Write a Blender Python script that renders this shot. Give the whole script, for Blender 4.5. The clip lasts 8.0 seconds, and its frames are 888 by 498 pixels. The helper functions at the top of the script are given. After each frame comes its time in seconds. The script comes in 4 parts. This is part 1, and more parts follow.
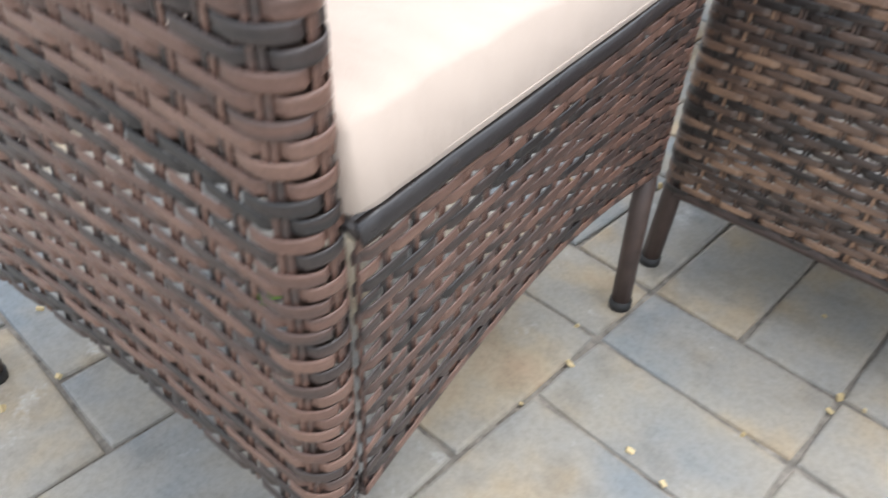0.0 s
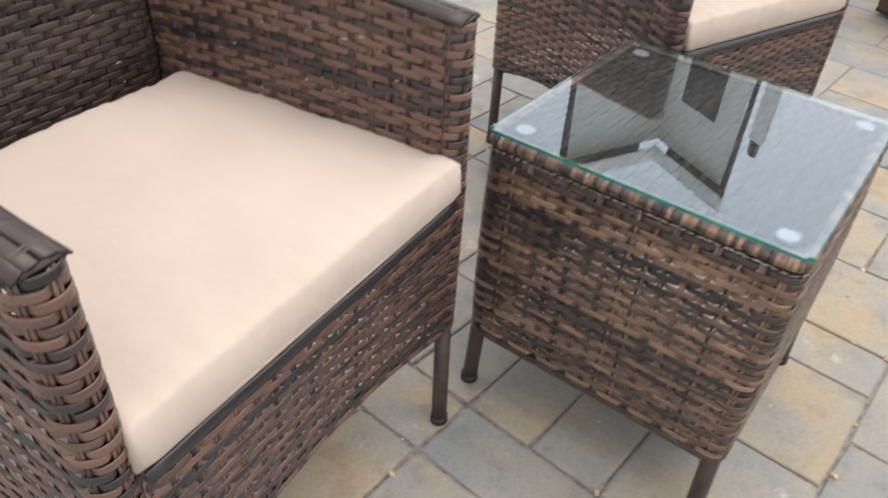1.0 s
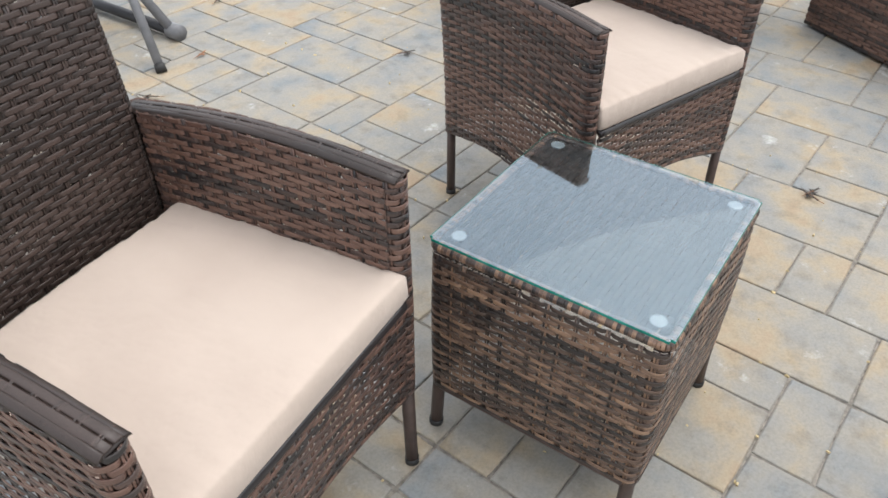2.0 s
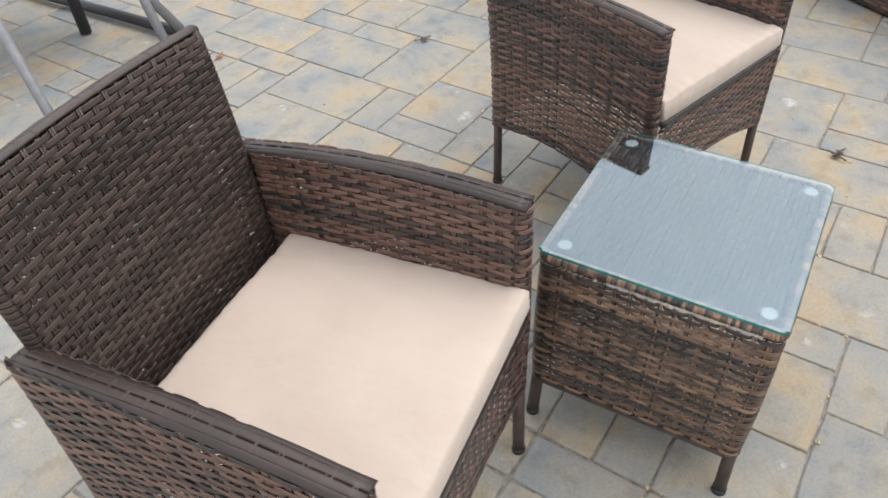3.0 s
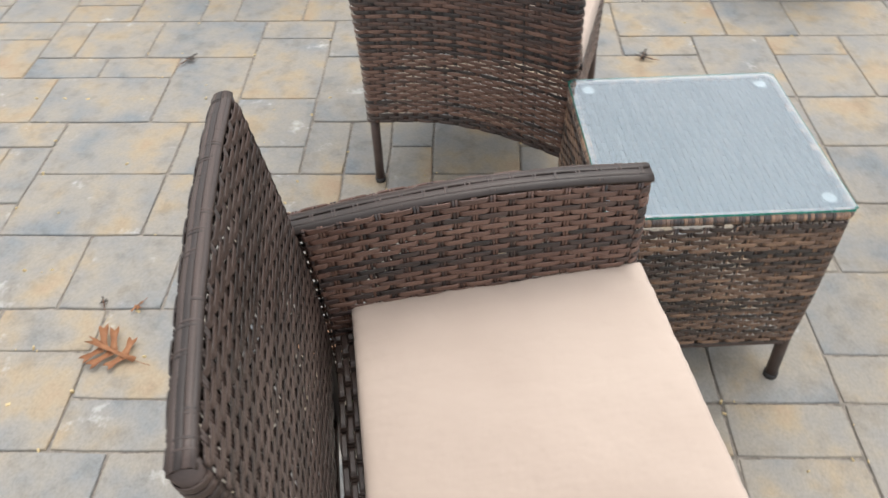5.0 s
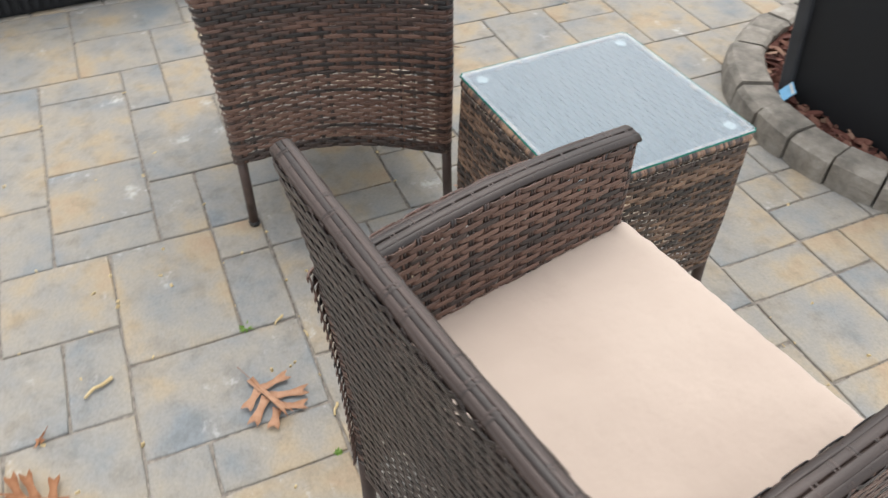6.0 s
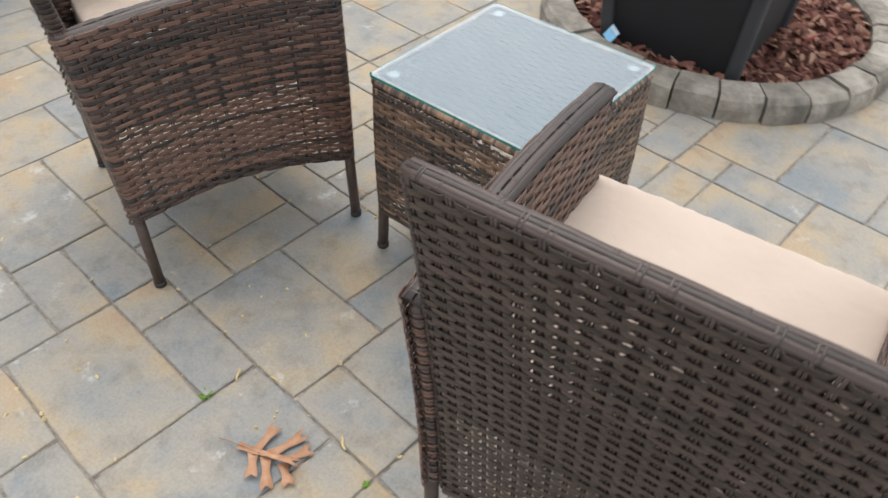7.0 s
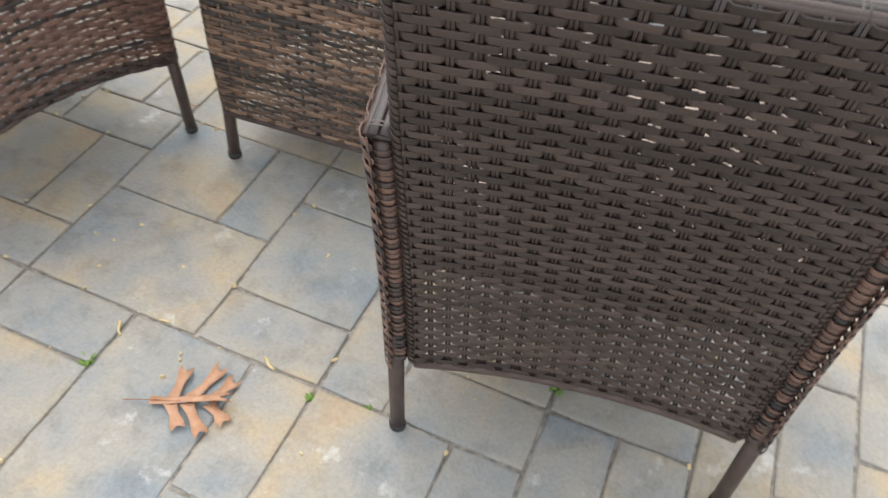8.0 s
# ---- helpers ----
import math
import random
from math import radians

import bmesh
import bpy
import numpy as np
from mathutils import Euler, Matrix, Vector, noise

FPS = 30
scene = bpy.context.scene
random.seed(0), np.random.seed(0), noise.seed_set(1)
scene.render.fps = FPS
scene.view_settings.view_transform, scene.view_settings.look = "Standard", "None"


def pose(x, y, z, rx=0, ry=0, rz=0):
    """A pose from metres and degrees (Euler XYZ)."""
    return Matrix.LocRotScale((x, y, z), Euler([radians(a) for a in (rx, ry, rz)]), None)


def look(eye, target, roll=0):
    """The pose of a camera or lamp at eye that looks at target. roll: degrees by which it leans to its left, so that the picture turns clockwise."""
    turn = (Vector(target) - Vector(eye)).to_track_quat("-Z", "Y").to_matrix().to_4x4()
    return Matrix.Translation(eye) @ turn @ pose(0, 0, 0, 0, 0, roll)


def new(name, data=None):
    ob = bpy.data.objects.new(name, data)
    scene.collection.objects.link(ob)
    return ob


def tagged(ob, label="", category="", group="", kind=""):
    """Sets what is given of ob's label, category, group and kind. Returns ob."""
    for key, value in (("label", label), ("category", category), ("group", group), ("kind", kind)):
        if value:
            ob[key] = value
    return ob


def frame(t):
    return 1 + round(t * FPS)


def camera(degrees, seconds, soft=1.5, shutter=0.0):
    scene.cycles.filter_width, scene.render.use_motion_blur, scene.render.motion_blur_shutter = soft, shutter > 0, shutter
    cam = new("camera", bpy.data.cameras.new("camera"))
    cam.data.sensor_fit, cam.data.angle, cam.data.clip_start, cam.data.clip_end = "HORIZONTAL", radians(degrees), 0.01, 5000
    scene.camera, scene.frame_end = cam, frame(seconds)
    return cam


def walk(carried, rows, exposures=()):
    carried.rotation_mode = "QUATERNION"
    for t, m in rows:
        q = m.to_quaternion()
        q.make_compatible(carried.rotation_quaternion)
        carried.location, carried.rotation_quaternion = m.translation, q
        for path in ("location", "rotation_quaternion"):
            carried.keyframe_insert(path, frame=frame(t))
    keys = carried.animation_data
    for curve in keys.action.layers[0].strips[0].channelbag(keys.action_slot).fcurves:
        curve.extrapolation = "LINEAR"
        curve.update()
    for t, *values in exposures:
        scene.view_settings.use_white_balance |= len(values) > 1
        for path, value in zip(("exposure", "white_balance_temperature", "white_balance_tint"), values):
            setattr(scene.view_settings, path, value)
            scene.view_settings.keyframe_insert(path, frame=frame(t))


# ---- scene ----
cam = camera(60.7, 8.0, 1.5, 0.35)
PATH = [
    (0, (-0.743, -0.28, 0.619), (0.459, 0.694, -0.647), 3.2),
    (0.5, (-0.713, -0.355, 0.74), (0.549, 0.575, -0.501), 4.5),
    (1, (-0.714, -0.445, 0.905), (0.587, 0.459, -0.315), 4.4),
    (1.2, (-0.722, -0.489, 0.965), (0.579, 0.411, -0.259), 3.6),
    (2.3, (-0.77, -0.541, 1.245), (0.504, 0.307, -0.043), -0.5),
    (2.5, (-0.792, -0.482, 1.278), (0.473, 0.346, -0.032), -1.2),
    (3, (-0.866, -0.346, 1.306), (0.394, 0.42, -0.046), -2.5),
    (3.5, (-0.875, -0.189, 1.278), (0.415, 0.464, -0.103), -2.5),
    (4, (-0.858, 0.01, 1.28), (0.489, 0.493, -0.117), -2.6),
    (4.5, (-0.844, 0.143, 1.268), (0.561, 0.373, -0.137), -1.6),
    (4.7, (-0.862, 0.193, 1.268), (0.554, 0.322, -0.135), -1.5),
    (5.8, (-0.788, 0.555, 1.239), (0.521, 0.016, -0.174), 0.6),
    (6, (-0.743, 0.626, 1.237), (0.528, -0.044, -0.154), 1.2),
    (6.5, (-0.642, 0.738, 1.212), (0.470, -0.187, -0.17), 1.8),
    (7, (-0.517, 0.881, 1.219), (0.388, -0.231, -0.172), 1.7),
    (7.5, (-0.458, 0.962, 1.123), (0.219, -0.265, -0.303), 1.3),
    (8, (-0.362, 0.979, 1.065), (0.01, -0.296, -0.43), 4.4),
]
EXPOSURES = [(0, 1.34, 6650, 10), (0.5, 1.10, 6700, 10), (1, 0.98, 7250, 13), (1.2, 0.98, 7000, 12), (2.3, 0.93, 6900, 10), (4.5, 0.88, 7250, 12), (6.5, 0.88, 7150, 11), (7.2, 0.90, 7250, 11), (8, 1.20, 7050, 10)]
walk(cam, [(t, look(eye, target, roll)) for t, eye, target, roll in PATH], EXPOSURES)

# ---- world and light: a bright overcast day ----
world = bpy.data.worlds.new("overcast_sky")
scene.world = world
world.use_nodes = True
wn, wl = world.node_tree.nodes, world.node_tree.links
sky = wn.new("ShaderNodeTexSky")
sky.sky_type, sky.sun_disc = "NISHITA", False
sky.sun_elevation, sky.sun_rotation = radians(69), radians(130)
sky.dust_density, sky.air_density = 9.0, 1.0
grey = wn.new("ShaderNodeHueSaturation")
grey.inputs["Saturation"].default_value = 0.6
wn["Background"].inputs["Strength"].default_value = 0.15
cloud = wn.new("ShaderNodeMix")  # an even cloud layer over most of the sky
cloud.data_type = "RGBA"
cloud.inputs[0].default_value = 0.6
cloud.inputs[7].default_value = (6.7, 6.3, 5.9, 1)
wl.new(sky.outputs["Color"], cloud.inputs[6])
wl.new(cloud.outputs[2], grey.inputs["Color"])
cool = wn.new("ShaderNodeMix")
cool.data_type, cool.blend_type = "RGBA", "MULTIPLY"
cool.inputs[0].default_value = 1.0
cool.inputs[7].default_value = (0.872, 0.985, 1.135, 1)
wl.new(grey.outputs["Color"], cool.inputs[6])
wl.new(cool.outputs[2], wn["Background"].inputs["Color"])
sun = new("sun", bpy.data.lights.new("sun", "SUN"))
sun.data.energy, sun.data.angle, sun.data.color = 0.3, radians(90), (1.0, 0.95, 0.88)
sun.matrix_world = look((1.37, -1.15, 4.67), (0, 0, 0))


# ---- materials ----
class Mat:
    """A node material with short ways to add and join nodes."""

    def __init__(self, name, rough=0.5, metal=0.0, spec=0.5):
        self.m = bpy.data.materials.new(name)
        self.m.use_nodes = True
        self.n, self.l = self.m.node_tree.nodes, self.m.node_tree.links
        self.b = self.n["Principled BSDF"]
        self.b.inputs["Roughness"].default_value = rough
        self.b.inputs["Metallic"].default_value = metal
        self.b.inputs["Specular IOR Level"].default_value = spec

    def node(self, kind, **values):
        nd = self.n.new(kind)
        for key, v in values.items():
            nd.inputs[key.replace("_", " ")].default_value = v
        return nd

    def coords(self, which="Object", scale=(1, 1, 1)):
        tc = self.n.new("ShaderNodeTexCoord")
        mp = self.n.new("ShaderNodeMapping")
        mp.inputs["Scale"].default_value = scale
        self.l.new(tc.outputs[which], mp.inputs["Vector"])
        return mp.outputs["Vector"]

    def noise(self, vec, scale, detail=4.0, rough=0.55):
        nd = self.node("ShaderNodeTexNoise", Scale=scale, Detail=detail, Roughness=rough)
        self.l.new(vec, nd.inputs["Vector"])
        return nd.outputs["Fac"]

    def ramp(self, fac, stops, mode="LINEAR"):
        nd = self.n.new("ShaderNodeValToRGB")
        nd.color_ramp.interpolation = mode
        el = nd.color_ramp.elements
        while len(el) < len(stops):
            el.new(0.5)
        for e, (p, c) in zip(el, stops):
            e.position, e.color = p, (*c, 1) if len(c) == 3 else c
        self.l.new(fac, nd.inputs["Fac"])
        return nd.outputs["Color"]

    def mix(self, fac, a, b, mode="MIX"):
        nd = self.n.new("ShaderNodeMix")
        nd.data_type, nd.blend_type = "RGBA", mode
        ins = [i for i in nd.inputs if i.enabled]
        for sock, v in zip(ins, (fac, a, b)):
            if isinstance(v, (int, float)):
                sock.default_value = v
            elif isinstance(v, tuple):
                sock.default_value = (*v, 1)
            else:
                self.l.new(v, sock)
        return [o for o in nd.outputs if o.enabled][0]

    def math(self, op, a, b):
        nd = self.n.new("ShaderNodeMath")
        nd.operation = op
        for sock, v in zip(nd.inputs, (a, b)):
            if isinstance(v, (int, float)):
                sock.default_value = v
            else:
                self.l.new(v, sock)
        return nd.outputs[0]

    def colour(self, c):
        if isinstance(c, tuple):
            self.b.inputs["Base Color"].default_value = (*c, 1)
        else:
            self.l.new(c, self.b.inputs["Base Color"])

    def rough(self, fac, lo, hi):
        nd = self.node("ShaderNodeMapRange")
        nd.inputs["To Min"].default_value, nd.inputs["To Max"].default_value = lo, hi
        self.l.new(fac, nd.inputs["Value"])
        self.l.new(nd.outputs["Result"], self.b.inputs["Roughness"])

    def bump(self, height, strength=0.3, distance=0.002):
        nd = self.node("ShaderNodeBump", Strength=strength, Distance=distance)
        self.l.new(height, nd.inputs["Height"])
        self.l.new(nd.outputs["Normal"], self.b.inputs["Normal"])

    def island(self):
        return self.n.new("ShaderNodeNewGeometry").outputs["Random Per Island"]

    def per_object(self):
        return self.n.new("ShaderNodeObjectInfo").outputs["Random"]


def wicker_material(name, tones, patch=9.0, rough=0.42, spec=0.42):
    """Flat resin cane: every strand has its tone, which wanders along its length, with fine lengthwise grooves."""
    m = Mat(name, rough, 0.0, spec)
    v = m.coords()
    wander = m.noise(m.coords("Object", (1, 1, 10)), patch, 2.0)
    fac = m.math("ADD", m.math("MULTIPLY", m.math("FRACT", m.math("ADD", m.island(), m.per_object()), 0.0), 0.72), m.math("MULTIPLY", m.math("SUBTRACT", wander, 0.36), 1.0))
    col = m.ramp(fac, tones)
    fine = m.noise(v, 420.0, 3.0)
    m.colour(m.mix(0.35, col, m.ramp(fine, [(0.3, (0.35, 0.35, 0.35)), (0.7, (1, 1, 1))]), "MULTIPLY"))
    m.rough(m.noise(v, 60.0), rough - 0.1, rough + 0.16)
    m.bump(fine, 0.35, 0.0006)
    return m.m


WICKER_CHAIR = wicker_material("brown_mixed_resin_cane", [(0.1, (0.026, 0.023, 0.023)), (0.34, (0.070, 0.047, 0.041)), (0.56, (0.148, 0.080, 0.060)), (0.92, (0.205, 0.116, 0.085))], 9.0, 0.34, 0.6)
WICKER_BACK = wicker_material("grey_brown_resin_cane", [(0.1, (0.026, 0.018, 0.015)), (0.5, (0.051, 0.034, 0.028)), (0.9, (0.076, 0.050, 0.041))], 5.0, 0.36, 0.45)
WICKER_RAIL = wicker_material("dark_slate_brown_resin_cane", [(0.1, (0.024, 0.021, 0.022)), (0.5, (0.036, 0.029, 0.028)), (0.9, (0.054, 0.041, 0.036))], 5.0, 0.28, 0.7)
WICKER_TOP = wicker_material("dull_grey_brown_resin_cane", [(0.1, (0.026, 0.023, 0.021)), (0.5, (0.044, 0.038, 0.035)), (0.9, (0.074, 0.064, 0.057))], 9.0, 0.6, 0.3)
WICKER_TABLE = wicker_material("dark_streaked_resin_cane", [(0.15, (0.023, 0.019, 0.018)), (0.42, (0.080, 0.052, 0.041)), (0.66, (0.190, 0.113, 0.076)), (0.9, (0.34, 0.205, 0.128))], 14.0, 0.30, 0.65)


def tube_material():
    m = Mat("brown_powder_coated_steel", 0.45)
    v = m.coords()
    m.colour(m.ramp(m.noise(v, 35.0), [(0.3, (0.045, 0.030, 0.026)), (0.7, (0.085, 0.055, 0.045))]))
    m.bump(m.noise(v, 500.0), 0.15, 0.0005)
    return m.m


def plain(name, colour, rough, spread=0.25, scale=30.0, metal=0.0, spec=0.5, relief=0.0):
    """A plain surface with slight blotches and, where asked, a fine relief."""
    m = Mat(name, rough, metal, spec)
    v = m.coords()
    lo, hi = (tuple(c * (1 + s * spread) for c in colour) for s in (-1, 1))
    n = m.noise(v, scale)
    m.colour(m.ramp(n, [(0.3, lo), (0.7, hi)]))
    m.rough(n, max(0.02, rough - 0.08), min(1, rough + 0.08))
    if relief:
        m.bump(m.noise(v, scale * 12), 0.5, relief)
    return m.m


def fabric_material():
    m = Mat("cream_polyester_cloth", 0.85, 0.0, 0.25)
    v = m.coords()
    soft = m.noise(v, 6.0, 3.0)
    m.colour(m.ramp(soft, [(0.3, (0.45, 0.362, 0.302)), (0.7, (0.50, 0.408, 0.342))]))
    wave = m.noise(m.coords("Object", (900, 900, 60)), 1.0, 2.0)
    wrinkle = m.noise(m.coords("Object", (1, 1, 1)), 16.0, 3.0)
    fold = m.noise(m.coords("Object", (1, 0.35, 1)), 9.0, 4.0)
    m.bump(m.math("ADD", m.math("MULTIPLY", wave, 0.10), m.math("ADD", wrinkle, m.math("MULTIPLY", fold, 1.5))), 0.5, 0.006)
    m.b.inputs["Sheen Weight"].default_value = 0.15
    return m.m


TUBE = tube_material()
FABRIC = fabric_material()
BLACK_PLASTIC = plain("black_rubber", (0.02, 0.019, 0.018), 0.6)
GREY_METAL = plain("grey_painted_steel_tube", (0.16, 0.16, 0.165), 0.45, 0.15)
DARK_METAL = plain("black_painted_steel", (0.022, 0.022, 0.025), 0.5, 0.15)
PLANTER_BLACK = plain("black_resin_panel", (0.008, 0.009, 0.011), 0.75, 0.25, 8.0)
PLANTER_EDGE = plain("dark_grey_resin_edge", (0.034, 0.037, 0.042), 0.6, 0.2, 12.0)
STITCH = plain("pale_nylon_thread", (0.42, 0.36, 0.31), 0.7, 0.3, 200.0)


def glass_material():
    m = Mat("clear_tempered_glass", 0.0)
    m.b.inputs["Base Color"].default_value = (0.90, 0.955, 0.985, 1)
    m.b.inputs["Transmission Weight"].default_value = 1.0
    # IOR raised and reflections tinted blue, in place of a brighter, bluer sky
    m.b.inputs["IOR"].default_value = 1.93
    m.b.inputs["Specular Tint"].default_value = (0.68, 0.88, 1.0, 1)
    m.rough(m.noise(m.coords(), 12.0), 0.0, 0.02)
    return m.m


def edge_glass_material():
    m = Mat("green_ground_glass_edge", 0.18)
    v = m.coords()
    m.colour(m.ramp(m.noise(v, 25.0), [(0.3, (0.0, 0.17, 0.125)), (0.7, (0.025, 0.31, 0.24))]))
    m.b.inputs["Transmission Weight"].default_value = 0.25
    return m.m


GLASS, GLASS_EDGE = glass_material(), edge_glass_material()


def disc_material():
    m = Mat("clear_silicone", 0.15)
    m.b.inputs["Base Color"].default_value = (0.55, 0.63, 0.66, 1)
    m.b.inputs["Transmission Weight"].default_value = 0.65
    return m.m


SILICONE = disc_material()


def paver_material():
    """Tumbled concrete pavers: buff, ochre, grey and blue-grey clouds in each piece, its own tint, pits and pale scuffs."""
    m = Mat("blended_concrete_paver", 0.8, 0.0, 0.3)
    v = m.coords("Object")
    shift = m.node("ShaderNodeVectorMath")
    shift.operation = "ADD"
    own = m.math("FRACT", m.math("ADD", m.per_object(), m.island()), 0.0)
    comb = m.n.new("ShaderNodeCombineXYZ")
    for i in range(3):
        m.l.new(m.math("MULTIPLY", own, (37.0, 71.0, 13.0)[i]), comb.inputs[i])
    m.l.new(v, shift.inputs[0])
    m.l.new(comb.outputs[0], shift.inputs[1])
    vv = shift.outputs[0]
    cloud = m.noise(vv, 6.0, 4.0, 0.55)
    fac = m.math("ADD", m.math("MULTIPLY", cloud, 1.0), m.math("MULTIPLY", m.math("SUBTRACT", own, 0.5), 0.12))
    col = m.ramp(fac, [(0.28, (0.215, 0.235, 0.245)), (0.42, (0.278, 0.270, 0.250)), (0.54, (0.325, 0.295, 0.248)), (0.64, (0.378, 0.308, 0.218)), (0.78, (0.385, 0.272, 0.182))])
    grain = m.noise(vv, 160.0, 4.0, 0.7)
    col = m.mix(0.55, col, m.ramp(grain, [(0.25, (0.62, 0.62, 0.62)), (0.6, (1, 1, 1))]), "MULTIPLY")
    stain = m.noise(vv, 17.0, 5.0, 0.65)
    col = m.mix(0.5, col, m.ramp(stain, [(0.34, (0.66, 0.64, 0.62)), (0.5, (1, 1, 1))]), "MULTIPLY")
    pale = m.ramp(m.noise(vv, 9.0, 6.0, 0.7), [(0.62, (0, 0, 0)), (0.74, (0.6, 0.6, 0.6))])
    col = m.mix(pale, col, (0.62, 0.61, 0.59))
    m.colour(col)
    m.rough(stain, 0.68, 0.9)
    m.bump(m.math("ADD", m.math("MULTIPLY", grain, 0.35), cloud), 0.5, 0.004)
    return m.m


PAVER = paver_material()
SAND = plain("dark_joint_sand", (0.225, 0.20, 0.17), 0.95, 0.5, 60.0, relief=0.002)


# ---- shared mesh tools ----
def part(name, bm, material, parent=None, label="", smooth=False):
    """Links a bmesh as one mesh object, under a thing or a part where one is given."""
    me = bpy.data.meshes.new(name)
    if smooth:
        for f in bm.faces:
            f.smooth = True
    bm.to_mesh(me)
    bm.free()
    for mt in material if isinstance(material, (list, tuple)) else [material]:
        me.materials.append(mt)
    ob = new(name, me)
    ob.parent = parent
    if label:
        ob["label"] = label
    return ob


def thing(name, label, category, m=None, group="", kind=""):
    ob = new(name)
    ob.empty_display_size = 0.1
    if m is not None:
        ob.matrix_basis = m
    return tagged(ob, label, category, group, kind)


class Shell:
    """Points and faces that grow into one mesh."""

    def __init__(self):
        self.v, self.f = [], []

    def sweep(self, rings, closed=False, caps=True):
        k, base = len(rings[0]), len(self.v)
        for r in rings:
            self.v.extend(r)
        n = len(rings)
        for i in range(n if closed else n - 1):
            a, b = base + i * k, base + ((i + 1) % n) * k
            for j in range(k):
                j2 = (j + 1) % k
                self.f.append((a + j, a + j2, b + j2, b + j))
        if caps and not closed:
            self.f.append(tuple(base + j for j in reversed(range(k))))
            self.f.append(tuple(base + (n - 1) * k + j for j in range(k)))

    def strip(self, pts, sides, outs, width, thick, closed=False):
        """A flat cane along pts, grooved along its middle: width along sides and thick along outs."""
        rings = []
        for p, s, o in zip(pts, sides, outs):
            a, b = s * (width / 2), o * (thick / 2)
            rings.append([p - a, p - a * 0.82 + b * 0.8, p - a * 0.34 + b, p + b * 0.7, p + a * 0.34 + b, p + a * 0.82 + b * 0.8, p + a, p - b])
        self.sweep(rings, closed, not closed)

    def link(self, name, material, parent=None, label="", smooth=True):
        me = bpy.data.meshes.new(name)
        me.from_pydata([tuple(p) for p in self.v], [], self.f)
        me.materials.append(material)
        if smooth:
            me.polygons.foreach_set("use_smooth", [True] * len(me.polygons))
        ob = new(name, me)
        ob.parent = parent
        if label:
            ob["label"] = label
        return ob


def curve_frame(pts, up):
    """Tangent, side and up at every point of a polyline."""
    out = []
    for i, p in enumerate(pts):
        t = (pts[min(i + 1, len(pts) - 1)] - pts[max(i - 1, 0)]).normalized()
        s = t.cross(up).normalized()
        out.append((t, s, s.cross(t).normalized()))
    return out


def tube(shell, pts, r, sides=12, up=Vector((0.3, 1, 0.2)), r_end=None):
    rings = []
    for i, (p, (t, s, u)) in enumerate(zip(pts, curve_frame(pts, up))):
        rr = r if r_end is None else r + (r_end - r) * i / (len(pts) - 1)
        rings.append([p + s * (rr * math.cos(2 * math.pi * k / sides)) + u * (rr * math.sin(2 * math.pi * k / sides)) for k in range(sides)])
    shell.sweep(rings)


def weave(name, surf, length, bottom, top, material, parent, rows_pitch=0.0091, stake_gap=0.0245, closed=False, seed=1, width=0.0088, stake_w=0.0036, swing=0.0018):
    """A woven panel. surf(u, z) gives the place and the outward normal; rows of flat cane run along u, each passing over one
    pair of upright canes and diving behind the next."""
    rng = random.Random(seed)
    n_st = max(2, round(length / stake_gap))
    if closed and n_st % 2:
        n_st += 1
    gap = length / n_st
    n_row = max(3, round(sum(top(u * length / 8) - bottom(u * length / 8) for u in range(9)) / 9 / rows_pitch))
    dive, rise = stake_w * 1.05, stake_w * 1.05 + 0.0050
    steps = [0.0, dive, (dive + rise) / 2, rise, gap / 2, gap - rise, gap - (dive + rise) / 2, gap - dive]
    panel = None
    for k in range(n_row):
        pts, sides, outs = [], [], []
        amp, wob, tilt = swing * rng.uniform(0.85, 1.15), rng.uniform(-0.0005, 0.0005), rng.uniform(-0.10, 0.10)
        ph = rng.uniform(0, 6)
        places = [gap * i + d for i in range(n_st) for d in steps]
        if not closed:
            places.append(length)
        for u in places:
            b, t = bottom(u), top(u)
            p, nrm = surf(u, b + (t - b) * (k + 0.5) / n_row + wob + 0.0005 * math.sin(u * 40 + ph))
            q, _ = surf(u, b + (t - b) * (k + 0.5) / n_row + wob + 0.0005 * math.sin(u * 40 + ph) + 0.002)
            side = (q - p).normalized()
            under = abs((u / gap + k) % 2 - 1) * gap  # distance to the nearest stake that the row passes behind
            g = max(0.0, min(1.0, (under - dive) / (rise - dive)))
            off = amp * (2 * g * g * (3 - 2 * g) - 1) + 0.0005 * max(0.0, (under - rise) / (gap - rise))
            pts.append(p + nrm * off)
            sides.append(side)
            outs.append((nrm + side * tilt).normalized())
        row = Shell()
        row.strip(pts, sides, outs, width * rng.uniform(0.95, 1.04), 0.0018, closed)
        if panel is None:
            panel = row.link(name, material, parent)
        else:
            row.link("cane", material, panel)
    for i in range(n_st if closed else n_st + 1):
        stake = Shell()
        for d in (-1, 1):
            u = gap * i + d * stake_w * 0.58
            if not closed:
                u = min(max(u, 0.002), length - 0.002)
            b, t = bottom(u), top(u)
            pts, sides, outs = [], [], []
            for j in range(15):
                z = b + (t - b) * j / 14
                p, nrm = surf(u, z)
                q, _ = surf(u + 0.002, z)
                pts.append(p), outs.append(nrm), sides.append((q - p).normalized())
            stake.strip(pts, sides, outs, stake_w, 0.0016)
        stake.link("stake", material, panel)
    return panel


